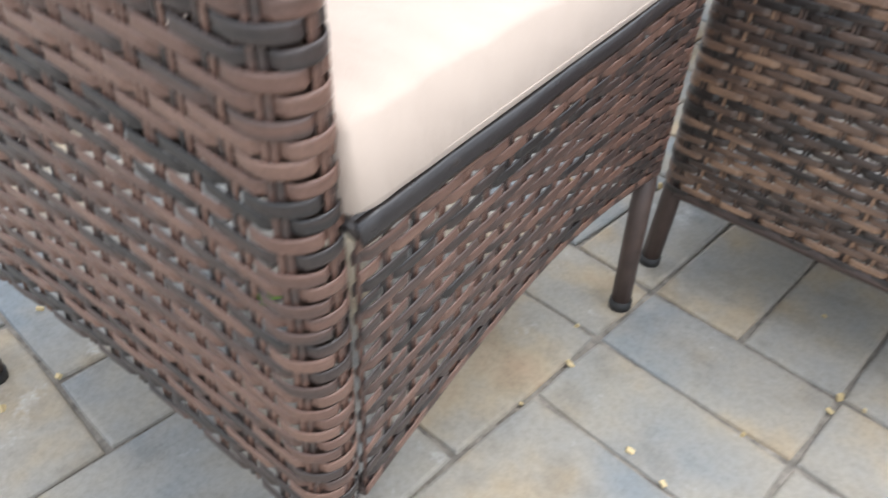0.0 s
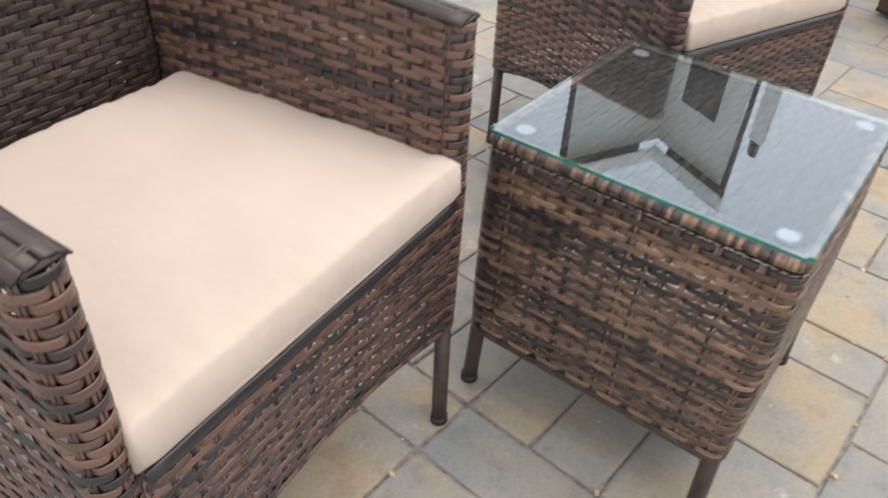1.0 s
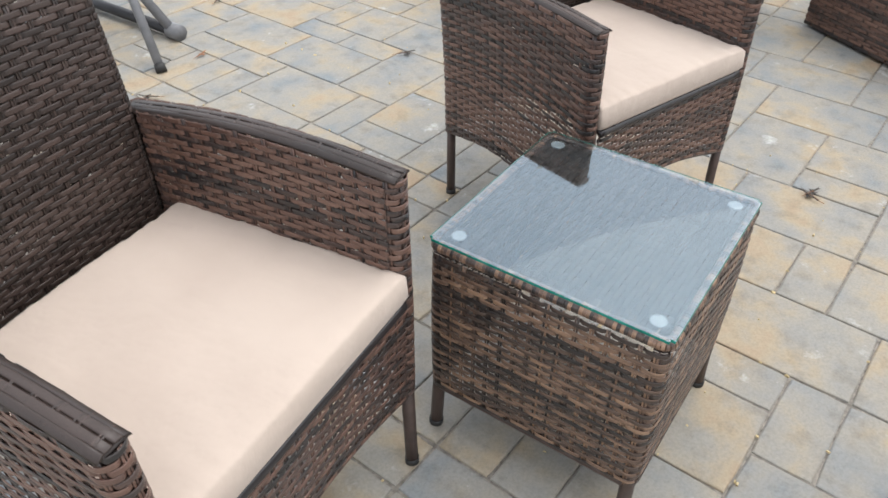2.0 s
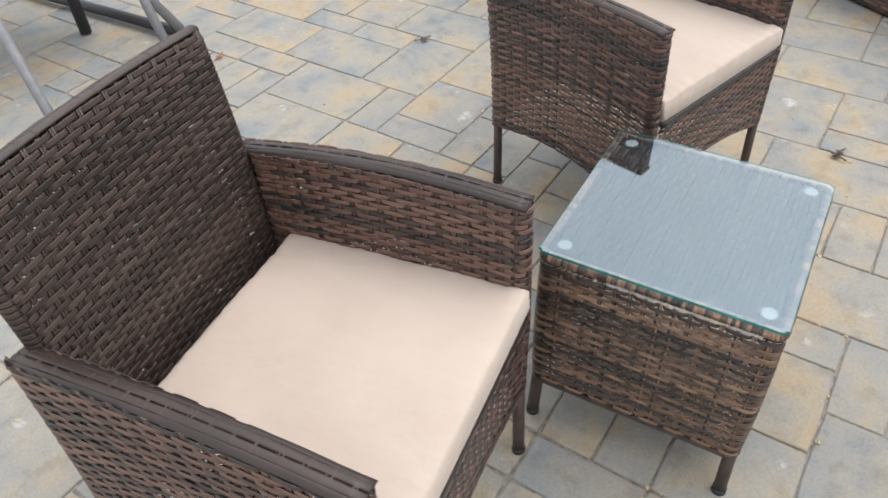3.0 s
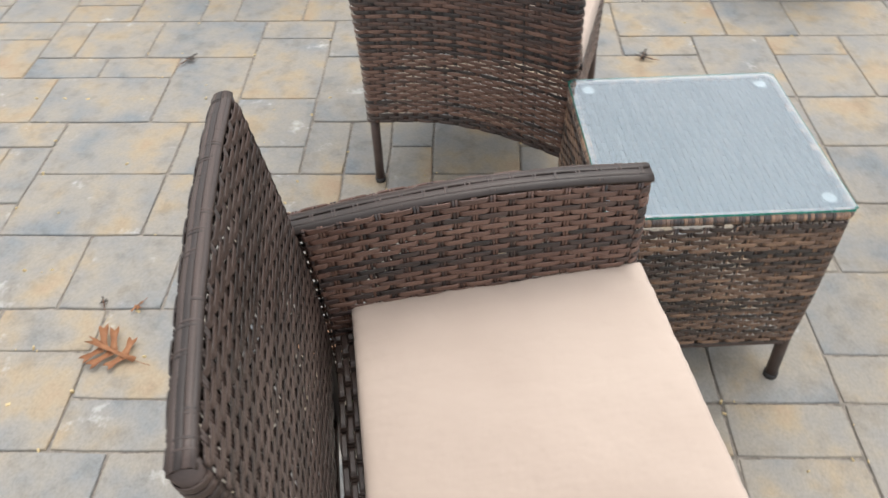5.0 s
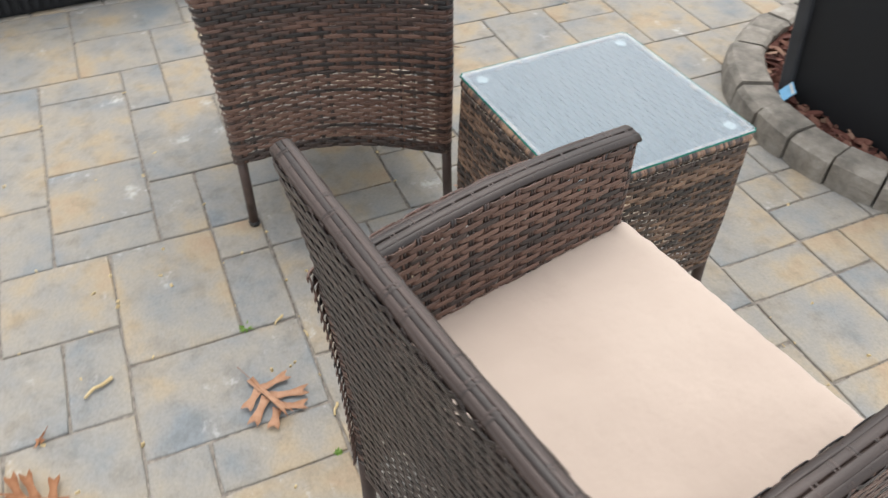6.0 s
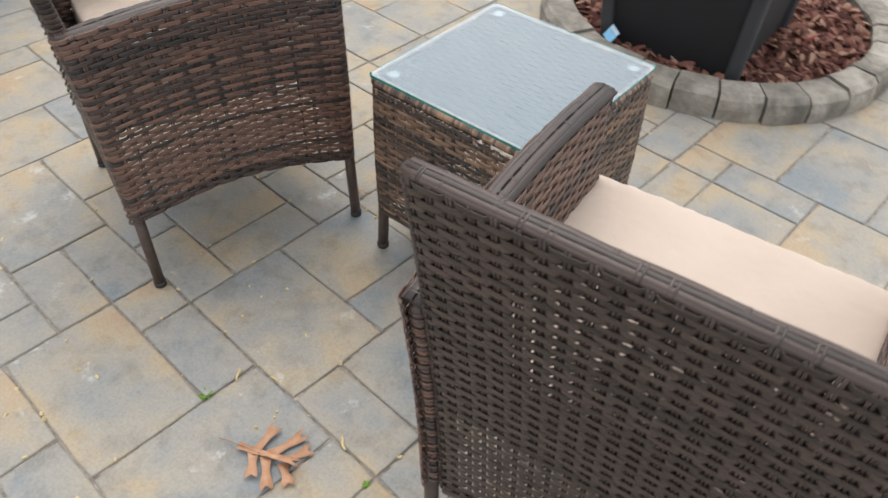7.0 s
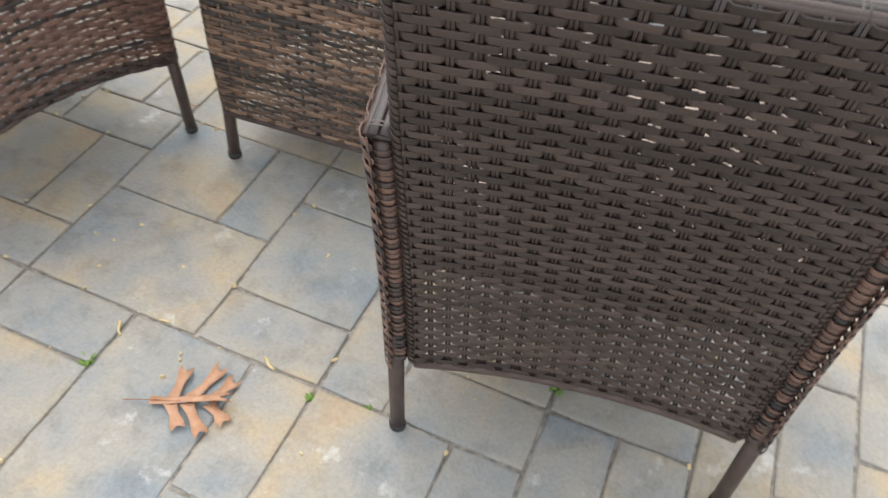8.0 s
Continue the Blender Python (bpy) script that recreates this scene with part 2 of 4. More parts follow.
def woven_rim(name, pts, up, width, height, material, parent, stitch=0.027, lobes=5):
    """A rolled edge: several canes laid along the frame and tied down by pairs of thin cross canes."""
    fr = curve_frame(pts, up)
    core = Shell()
    rings = []
    for p, (t, s, u) in zip(pts, fr):
        rings.append([p + s * (math.cos(a) * (width / 2 - 0.0022)) + u * (math.sin(a) * (height - 0.0016)) for a in (math.pi * (k / 8 * 1.1 - 0.05) for k in range(9))])
    core.sweep(rings)
    ob = core.link(name, material, parent)
    rng = random.Random(lobes + len(pts))
    for l in range(lobes):
        a = math.pi * (0.04 + 0.92 * (l + 0.5) / lobes)
        ph, rings = rng.uniform(0, 6), []
        for i, (p, (t, s, u)) in enumerate(zip(pts, fr)):
            lift = 0.0005 * math.sin(i * 0.9 + ph)
            c = p + s * (math.cos(a) * (width / 2 + lift)) + u * (math.sin(a) * (height + lift))
            o = (s * math.cos(a) * height + u * math.sin(a) * width / 2).normalized()
            w = t.cross(o).normalized()
            hw = 0.60 * (width + 2 * height) / (lobes + 0.4)
            rings.append([c - w * hw * 0.95 - o * 0.0012, c - w * hw * 0.55 + o * 0.0007, c + w * hw * 0.55 + o * 0.0007, c + w * hw * 0.95 - o * 0.0012, c - o * 0.003])
        cane = Shell()
        cane.sweep(rings)
        cane.link("cane", material, ob)
    total = sum((b - a).length for a, b in zip(pts, pts[1:]))
    n = max(2, round(total / stitch))
    for i in range(n):
        ties = Shell()
        for d in (-0.0022, 0.0022):
            f = ((i + 0.5) / n * total + d + rng.uniform(-0.002, 0.002)) / total * (len(pts) - 1)
            j = min(int(f), len(pts) - 2)
            p = pts[j].lerp(pts[j + 1], f - j)
            t, s, u = fr[j]
            ring_p, ring_s, ring_o = [], [], []
            for k in range(9):
                a = math.pi * (-0.12 + 1.24 * k / 8)
                o = (s * math.cos(a) * height + u * math.sin(a) * width / 2).normalized()
                ring_p.append(p + s * (math.cos(a) * (width / 2 + 0.0003)) + u * (math.sin(a) * (height + 0.0003)))
                ring_s.append(t), ring_o.append(o)
            ties.strip(ring_p, ring_s, ring_o, 0.0025, 0.0012)
        ties.link("tie", material, ob)
    return ob


# ---- armchair ----
SEAT_X, BASE_X, SEAT_Y = 0.2480, 0.2450, 0.478  # half the seat's width, half the distance between the posts, and from front leg to back leg
TUBE_R = 0.0115
FRONT_Y, FOOT_X, BACK_FOOT_X = 0.024, 0.240, 0.244  # front post, and half the distance between the feet in front and behind
TAPER = 0.0095  # how much nearer the middle the sides stand at the back


def post_y(z):
    """Where the back post stands at height z: upright below, then leaning back."""
    return SEAT_Y if z < 0.25 else SEAT_Y + 0.172 * (z - 0.25) ** 2


def flare(z):
    """How far the side panels lean outwards at height z."""
    return 0.003 * max(0.0, z - 0.2) / 0.41


def front_y(z):
    """Where the front post stands at height z: leaning back a little above the seat."""
    return FRONT_Y + 0.006 * min(1.0, max(0.0, z - 0.38) / 0.22)


def arm_top(y):
    """Height of the armrest along its length: rising to the middle, lower at the back."""
    f = min(max(y / SEAT_Y, 0), 1.1)
    return 0.617 + 0.013 * math.sin(math.pi * f) - 0.014 * f * f


def build_armchair(m, label, lean):
    """lean: how far the back feet of the racked frame stand aside of the arms above them."""
    chair = thing("wicker_armchair", label, "armchair", m, "wicker armchairs")
    # frame: legs with caps
    for sx in (-1, 1):
        leg = Shell()
        tube(leg, [Vector((sx * (FOOT_X + 0.03 * z), 0.007 + 0.045 * z, z)) for z in (0.004, 0.1, 0.25)], TUBE_R)
        part_leg = leg.link("leg", TUBE, chair)
        cap = Shell()
        tube(cap, [Vector((sx * FOOT_X, 0.007, z)) for z in (0.0, 0.004, 0.012)], TUBE_R + 0.0016)
        cap.link("leg_cap", BLACK_PLASTIC, part_leg)
        leg = Shell()
        tube(leg, [Vector((sx * (BACK_FOOT_X - 0.012 * z), SEAT_Y, z)) for z in (0.004, 0.1, 0.25)], TUBE_R)
        part_leg = leg.link("leg", TUBE, chair)
        cap = Shell()
        tube(cap, [Vector((sx * BACK_FOOT_X, SEAT_Y, z)) for z in (0.0, 0.004, 0.012)], TUBE_R + 0.0016)
        cap.link("leg_cap", BLACK_PLASTIC, part_leg)

    # side panels: outer layer over the whole height, wrapped round the front post; inner layer above the seat
    r = 0.0182
    for sx in (-1, 1):
        run, bend = SEAT_Y - FRONT_Y + 0.004, math.pi * r

        def outer(u, z, sx=sx):
            lean = max(0.0, post_y(z) - SEAT_Y)
            back_bend = 0.012
            if u < back_bend:
                a = (1 - u / back_bend) * 1.2
                y = SEAT_Y + lean - r * 0.0 + r * math.sin(a)
                x = r * math.cos(a)
                nrm = Vector((sx * math.cos(a), math.sin(a), 0))
                return Vector((sx * (BASE_X - TAPER + flare(z) + x), y, z)), nrm
            if u < run:
                f = (u - back_bend) / (run - back_bend)
                return Vector((sx * (BASE_X + flare(z) - TAPER * (1 - f) + r + 0.003 * math.sin(math.pi * f)), front_y(z) + (SEAT_Y - front_y(z) + lean) * (1 - f), z)), Vector((sx, 0, 0))
            a = min((u - run) / r, math.pi)
            return Vector((sx * (BASE_X + flare(z) + r * math.cos(a)), front_y(z) - r * math.sin(a), z)), Vector((sx * math.cos(a), -math.sin(a), 0))

        def low(u):
            f = min(max(u / run, 0), 1)
            return 0.186 + 0.042 * math.sin(math.pi * f) ** 1.0

        def high(u):
            return arm_top(SEAT_Y * (1 - min(u / run, 1))) - 0.002

        weave("side_panel", outer, run + bend, low, high, WICKER_CHAIR, chair, seed=5 + sx)

        def inner(u, z, sx=sx):
            lean = max(0.0, post_y(z) - SEAT_Y)
            return Vector((sx * (BASE_X + flare(z) - r - TAPER * u / 0.45), front_y(z) + (SEAT_Y - front_y(z) + lean - 0.02) * u / 0.45, z)), Vector((-sx, 0, 0))

        weave("arm_lining", inner, 0.45, lambda u: 0.395, lambda u: arm_top(u) - 0.004, WICKER_CHAIR, chair, seed=15 + sx)
        pts = []
        for i in range(25):
            f = i / 24
            y = front_y(0.6) - r * 0.9 + (post_y(0.59) - front_y(0.6) + r * 1.4) * f
            pts.append(Vector((sx * (BASE_X + flare(0.61) - TAPER * f + 0.002 * math.sin(math.pi * f)), y, arm_top(y) - 0.003)))
        woven_rim("armrest", pts, Vector((0, 0, 1)), 0.036, 0.007, WICKER_BACK, chair, 0.03, 4)
        # plain bead under the woven side
        bead = Shell()
        tube(bead, [Vector((sx * (BASE_X - TAPER * i / 16), FRONT_Y + (SEAT_Y - FRONT_Y) * i / 16, 0.186 + 0.042 * math.sin(math.pi * i / 16))) for i in range(17)], 0.008, 8, Vector((1, 0, 0)))
        bead.link("lower_rail", TUBE, chair)
        post = Shell()
        tube(post, [Vector((sx * (BASE_X + flare(z)), front_y(z), z)) for z in (0.2, 0.3, 0.38, 0.45, 0.52, 0.605)], TUBE_R, 10, Vector((1, 0, 0)))
        post.link("front_post", TUBE, chair)
        # wrapped back post from leg to armrest
        post = Shell()
        tube(post, [Vector((sx * (BASE_X - TAPER + flare(0.2 + 0.39 * i / 14)), post_y(0.2 + 0.39 * i / 14), 0.2 + 0.39 * i / 14)) for i in range(15)], TUBE_R - 0.0012, 10, Vector((1, 0, 0)))
        ob = post.link("back_post", WICKER_BACK, chair)
        for i in range(42):
            z = 0.205 + 0.0091 * i
            c = Vector((sx * (BASE_X - TAPER + flare(z)), post_y(z), z))
            rp, rs, ro = [], [], []
            for k in range(9):
                a = math.pi * (-0.25 + 1.5 * k / 8)
                o = Vector((sx * math.cos(a), math.sin(a), 0))
                rp.append(c + o * (0.0112 if i % 2 else 0.0119)), rs.append(Vector((0, 0.2, 1)).normalized()), ro.append(o)
            wrap = Shell()
            wrap.strip(rp, rs, ro, 0.0086, 0.0016)
            wrap.link("wrap", WICKER_CHAIR, ob)

    # front panel with its rolled rail
    half = SEAT_X - 0.018

    def front(u, z):
        return Vector((u - half, 0.006, z)), Vector((0, -1, 0))

    weave("front_panel", front, 2 * half, lambda u: 0.190 + 0.040 * math.sin(math.pi * u / (2 * half)), lambda u: 0.399, WICKER_CHAIR, chair, seed=31)
    pts = [Vector((-half + 2 * half * i / 24, 0.014, 0.402)) for i in range(25)]
    woven_rim("seat_rail", pts, Vector((0, -0.5, 1)).normalized(), 0.026, 0.009, WICKER_RAIL, chair, 0.052, 3)
    bead = Shell()
    tube(bead, [Vector((-half + 2 * half * i / 16, 0.010, 0.190 + 0.040 * math.sin(math.pi * i / 16))) for i in range(17)], 0.006, 8)
    bead.link("lower_rail", TUBE, chair)

    # woven seat under the cushion
    def deck(u, z):
        return Vector((u - half, z, 0.396)), Vector((0, 0, 1))

    weave("seat_deck", deck, 2 * half, lambda u: 0.02, lambda u: SEAT_Y - 0.018, WICKER_BACK, chair, seed=41)

    # back: bowed, leaning panel; rear layer over the whole height, front layer above the seat
    def back_half(z):
        return 0.2120 + 0.0055 * max(0.0, (z - 0.2) / 0.6)

    def bow(f):
        return 1 - (2 * f - 1) ** 2

    def back_at(f, z, d):
        y = post_y(z) + 0.006 * bow(f) * min(1.0, max(0.0, (z - 0.15) / 0.5)) + d
        return Vector(((2 * f - 1) * back_half(z), y, z))

    blen = 2 * half

    def rear(u, z):
        f = u / blen
        return back_at(f, z, 0.0115), Vector((-0.22 * (1 - 2 * f) * -1, 1, -0.25)).normalized()

    def fore(u, z):
        f = u / blen
        return back_at(f, z, -0.0115), Vector((-0.22 * (2 * f - 1), -1, 0.25)).normalized()

    def crown(u):
        return 0.807 + 0.005 * bow(u / blen)

    weave("back_panel", rear, blen, lambda u: 0.200 + 0.034 * bow(u / blen), crown, WICKER_BACK, chair, seed=51)
    weave("back_lining", fore, blen, lambda u: 0.380, crown, WICKER_BACK, chair, seed=52)
    pts = [back_at(i / 28, 0.807, 0) + Vector((0, 0, 0.005 * bow(i / 28))) for i in range(29)]
    pts[0] += Vector((-0.006, 0, 0))
    pts[-1] += Vector((0.006, 0, 0))
    woven_rim("top_rail", pts, Vector((0, 0.25, 1)).normalized(), 0.022, 0.007, WICKER_BACK, chair)
    for sx in (0, 1):
        edge = Shell()
        tube(edge, [back_at(sx, 0.2 + 0.610 * i / 20, 0) for i in range(21)], 0.0118, 10, Vector((1, 0, 0)))
        ob = edge.link("back_edge", WICKER_BACK, chair)
        for i in range(66):
            wraps = Shell()
            z = 0.203 + 0.0091 * i
            c = back_at(sx, z, 0)
            rp, rs, ro = [], [], []
            for k in range(9):
                a = math.pi * (-0.5 + k / 8)
                o = Vector((math.cos(a) * (1 if sx else -1), math.sin(a), 0))
                rp.append(c + o * 0.0124), rs.append(Vector((0, 0.2, 1)).normalized()), ro.append(o)
            wraps.strip(rp, rs, ro, 0.0078, 0.002)
            wraps.link("wrap", WICKER_BACK, ob)
    bead = Shell()
    tube(bead, [back_at(i / 20, 0.200, 0.008) + Vector((0, 0, 0.034 * bow(i / 20))) for i in range(21)], 0.008, 8)
    bead.link("lower_rail", TUBE, chair)
    for ob in chair.children_recursive:
        co = np.empty(len(ob.data.vertices) * 3, np.float32)
        ob.data.vertices.foreach_get("co", co)
        co[0::3] += lean * co[1::3] / SEAT_Y * (1 - np.minimum(co[2::3], 0.6) / 0.6)
        ob.data.vertices.foreach_set("co", co)
    return chair


CHAIR_A = pose(-0.3270, -0.0569, 0, 0, 0, 5.9)
CHAIR_B = pose(0.7395, -0.1260, 0, 0, 0, -18.0)
build_armchair(CHAIR_A, "dark brown woven resin wicker armchair with a cream cushion", -0.019)
build_armchair(CHAIR_B, "dark brown woven wicker armchair beyond the glass-topped table", 0.012)


def build_cushion(m, label):
    """A boxed seat pad: soft top, rounded front, pinched corners and a seam round its middle."""
    w, d, t = 0.474, 0.432, 0.060
    nx, ny = 56, 52
    sh = Shell()

    def place(i, j, side):
        fx, fy = 2 * i / nx - 1, 2 * j / ny - 1
        ex, ey = math.copysign(1 - (1 - abs(fx)) ** 1.35, fx), math.copysign(1 - (1 - abs(fy)) ** 1.35, fy)
        x, y = ex * w / 2, ey * d / 2
        r = max(0.0, 1 - abs(ex) ** 24) * max(0.0, 1 - abs(ey) ** 24)
        th = t / 2 * r ** 0.17
        corner = (abs(ex) * abs(ey)) ** 10
        n = noise.noise(Vector((x * 9, y * 9, 3.1 * side))) * 0.0042 + noise.noise(Vector((x * 38, y * 14, side))) * 0.0022 * (0.25 + abs(ex * ey)) + noise.noise(Vector((x * 60, y * 4, 7))) * 0.0034 * abs(ey) ** 6 + noise.noise(Vector((x * 4, y * 60, 9))) * 0.0034 * abs(ex) ** 6
        shrink = 1 - 0.010 * (1 - abs(ey) ** 4) * abs(ex) ** 8
        crease = 0.0020 * math.sin(x * 160 + y * 25) * corner
        return Vector((x * shrink * (1 - 0.05 * (0.5 + ey / 2)), y, side * th + (n + 0.004 * (1 - ex * ex) * (1 - ey * ey) if side > 0 else 0) + crease))

    idx = {}
    for side in (1, -1):
        for i in range(nx + 1):
            for j in range(ny + 1):
                rim = i in (0, nx) or j in (0, ny)
                key = (i, j, 0 if rim else side)
                if key not in idx:
                    idx[key] = len(sh.v)
                    p = place(i, j, side)
                    if rim:
                        p.z = -0.017
                    sh.v.append(p)
        for i in range(nx):
            for j in range(ny):
                q = [idx.get((a, b, side), idx.get((a, b, 0))) for a, b in ((i, j), (i + 1, j), (i + 1, j + 1), (i, j + 1))]
                sh.f.append(tuple(q if side > 0 else q[::-1]))
    cushion = sh.link("seat_cushion", FABRIC)
    cushion.matrix_basis = m @ pose(0, 0.217, 0.4300, -1.0)
    tagged(cushion, label, "cushion", "seat cushions")
    seam = Shell()
    loop = []
    for k in range(120):
        a = 2 * math.pi * k / 120
        c, s = math.cos(a), math.sin(a)
        rr = (abs(c) ** 14 + abs(s) ** 14) ** (-1 / 14)
        loop.append(Vector((c * rr * w * 0.4985 * (1 - 0.05 * (0.5 + s * rr / 2)), s * rr * d * 0.4985, -0.017)))
    rings = []
    for k, p in enumerate(loop):
        o = Vector((p.x, p.y, 0)).normalized()
        rings.append([p + o * (0.0013 * math.cos(b)) + Vector((0, 0, 0.0013 * math.sin(b))) for b in (0, 1.57, 3.14, 4.71)])
    seam.sweep(rings, True)
    seam.link("piping", FABRIC, cushion)
    return cushion


build_cushion(CHAIR_A, "cream polyester seat cushion with creased corners on the armchair")
build_cushion(CHAIR_B, "cream polyester seat cushion on the far armchair")


# ---- side table ----
def build_table():
    table = thing("side_table", "square dark wicker side table with a clear glass top", "side table", pose(0.2, -0.2, 0))
    half, rc = 0.197, 0.016
    per = 4 * (2 * half - 2 * rc) + 2 * math.pi * rc

    def around(u, z, grow=0.0):
        straight = 2 * half - 2 * rc
        u = u % per
        side, rest = divmod(u, straight + math.pi * rc / 2)
        ang = side * math.pi / 2
        if rest < straight:
            p, nrm = Vector((-half + rc + rest, -half - grow, 0)), Vector((0, -1, 0))
        else:
            a = (rest - straight) / rc
            p = Vector((half - rc + (rc + grow) * math.sin(a), -half + rc - (rc + grow) * math.cos(a), 0))
            nrm = Vector((math.sin(a), -math.cos(a), 0))
        rot = Matrix.Rotation(ang, 3, "Z")
        q = rot @ p
        q.z = z
        return q, rot @ nrm

    def body(u, z):
        return around(u, z, 0.003 * math.sin(math.pi * (z - 0.11) / 0.32))

    weave("woven_body", body, per, lambda u: 0.116, lambda u: 0.424, WICKER_TABLE, table, closed=True, seed=71, stake_gap=0.0245)
    # pale thread line and the wrapped rim above it
    line = Shell()
    rng = random.Random(4)
    n = 150
    for i in range(n):
        u0 = per * i / n
        pts = [around(u0 + per / n * 0.74 * k / 2, 0.4275 + rng.uniform(-0.0003, 0.0003), 0.003) for k in range(3)]
        line.strip([p for p, _ in pts], [Vector((0, 0, 1))] * 3, [o for _, o in pts], 0.0013, 0.0012)
    line.link("stitching", STITCH, table, "row of pale thread stitches")
    rim = Shell()
    n = 268
    for i in range(n):
        u = per * (i + 0.5) / n + rng.uniform(-0.0004, 0.0004)
        p0, o = around(u, 0, 0)
        t = Vector((-o.y, o.x, 0))
        rp, ro = [], []
        for k in range(8):
            a = math.pi * (-0.55 + 1.25 * k / 7)
            d = o * math.cos(a) + Vector((0, 0, 1)) * math.sin(a)
            rp.append(p0 + o * (-0.004 + 0.0085 * math.cos(a)) + Vector((0, 0, 0.4375 + 0.0075 * math.sin(a)))), ro.append(d)
        rim.strip(rp, [t] * 8, ro, 0.0062, 0.0024)
    rim.link("wrapped_rim", WICKER_TABLE, table, "rim wrapped in brown and tan cane")

    def flat(u, z):
        return Vector((u - half + 0.01, z, 0.4405)), Vector((0, 0, 1))

    weave("woven_top", flat, 2 * half - 0.02, lambda u: -half + 0.008, lambda u: half - 0.008, WICKER_TOP, table, seed=81, swing=0.0011)
    for sx in (-1, 1):
        for sy in (-1, 1):
            leg = Shell()
            tube(leg, [Vector((sx * 0.184, sy * 0.184, 0.42)), Vector((sx * 0.186, sy * 0.186, 0.12)), Vector((sx * 0.190, sy * 0.190, 0.004))], 0.012)
            ob = leg.link("leg", TUBE, table)
            cap = Shell()
            tube(cap, [Vector((sx * 0.190, sy * 0.190, z)) for z in (0.012, 0.004, 0.0)], 0.0136)
            cap.link("leg_cap", BLACK_PLASTIC, ob)
    for s in range(4):
        rail = Shell()
        rot = Matrix.Rotation(s * math.pi / 2, 3, "Z")
        tube(rail, [rot @ Vector((-0.18 + 0.36 * i / 6, -half + 0.004, 0.117)) for i in range(7)], 0.008, 8, Vector((0, 0, 1)))
        rail.link("lower_rail", TUBE, table)
    # glass plate with ground edges, on four clear discs
    bm = bmesh.new()
    bmesh.ops.create_cube(bm, size=1, matrix=Matrix.Translation((0, 0, 0.4505)) @ Matrix.Diagonal((0.400, 0.400, 0.005, 1)))
    bmesh.ops.bevel(bm, geom=[e for e in bm.edges if abs(e.verts[0].co.z - e.verts[1].co.z) > 0.001], offset=0.006, segments=4, affect="EDGES")
    bmesh.ops.bevel(bm, geom=[e for e in bm.edges if len(e.link_faces) == 2 and abs(e.link_faces[0].normal.z - e.link_faces[1].normal.z) > 0.5], offset=0.0007, segments=1, affect="EDGES")
    for f in bm.faces:
        f.material_index = 0 if abs(f.normal.z) > 0.9 else 1
    plate = part("glass_plate", bm, [GLASS, GLASS_EDGE], table, "clear glass plate with green edges")
    plate.visible_shadow = False
    for sx in (-1, 1):
        for sy in (-1, 1):
            disc = Shell()
            rings = []
            for z, r in ((0.4440, 0.008), (0.4452, 0.0125), (0.4472, 0.0125), (0.4477, 0.010)):
                rings.append([Vector((sx * 0.165 + r * math.cos(a * math.pi / 10), sy * 0.165 + r * math.sin(a * math.pi / 10), z)) for a in range(20)])
            disc.sweep(rings)
            disc.link("suction_disc", SILICONE, table, "clear round silicone disc")
    return table


build_table()


# ---- patio ----
LU = 0.11686
PATIO = pose(0.08765, 0.06794, 0, 0, 0, -3.47)


def build_ground():
    bm = bmesh.new()
    bmesh.ops.create_grid(bm, x_segments=60, y_segments=60, size=60)
    ob = part("ground", bm, FAR_PAVING)
    ob.location.z = -0.012
    tagged(ob, "buff and grey concrete paving reaching away", "ground", kind="structure")


def far_paving_material():
    """The same paving further off: clouded buff and grey with dark joints."""
    m = Mat("far_concrete_paving", 0.85, 0.0, 0.3)
    v = m.coords()
    joints = m.node("ShaderNodeTexBrick", Scale=1.0, Mortar_Size=0.004, Brick_Width=0.35, Row_Height=0.234)
    joints.inputs["Color1"].default_value = (0.36, 0.325, 0.27, 1)
    joints.inputs["Color2"].default_value = (0.28, 0.285, 0.275, 1)
    joints.inputs["Mortar"].default_value = (0.11, 0.095, 0.08, 1)
    m.l.new(v, joints.inputs["Vector"])
    cloud = m.ramp(m.noise(v, 5.0, 6.0), [(0.3, (0.75, 0.75, 0.76)), (0.7, (1, 1, 0.98))])
    m.colour(m.mix(1.0, joints.outputs["Color"], cloud, "MULTIPLY"))
    m.bump(m.noise(v, 150.0), 0.4, 0.003)
    return m.m


FAR_PAVING = far_paving_material()
build_ground()


# ---- planting bed with a black planter ----
BED = Vector((0.300, -1.525, 0))
BED_R = 0.585


def stone_material():
    m = Mat("split_concrete_stone", 0.9, 0.0, 0.25)
    v = m.coords()
    own = m.per_object()
    n = m.noise(v, 14.0, 6.0, 0.65)
    col = m.ramp(m.math("ADD", n, m.math("MULTIPLY", m.math("SUBTRACT", own, 0.5), 0.2)), [(0.3, (0.15, 0.138, 0.12)), (0.52, (0.27, 0.245, 0.21)), (0.72, (0.40, 0.37, 0.325))])
    m.colour(col)
    m.bump(m.noise(v, 45.0, 6.0, 0.7), 0.9, 0.008)
    return m.m


STONE = stone_material()


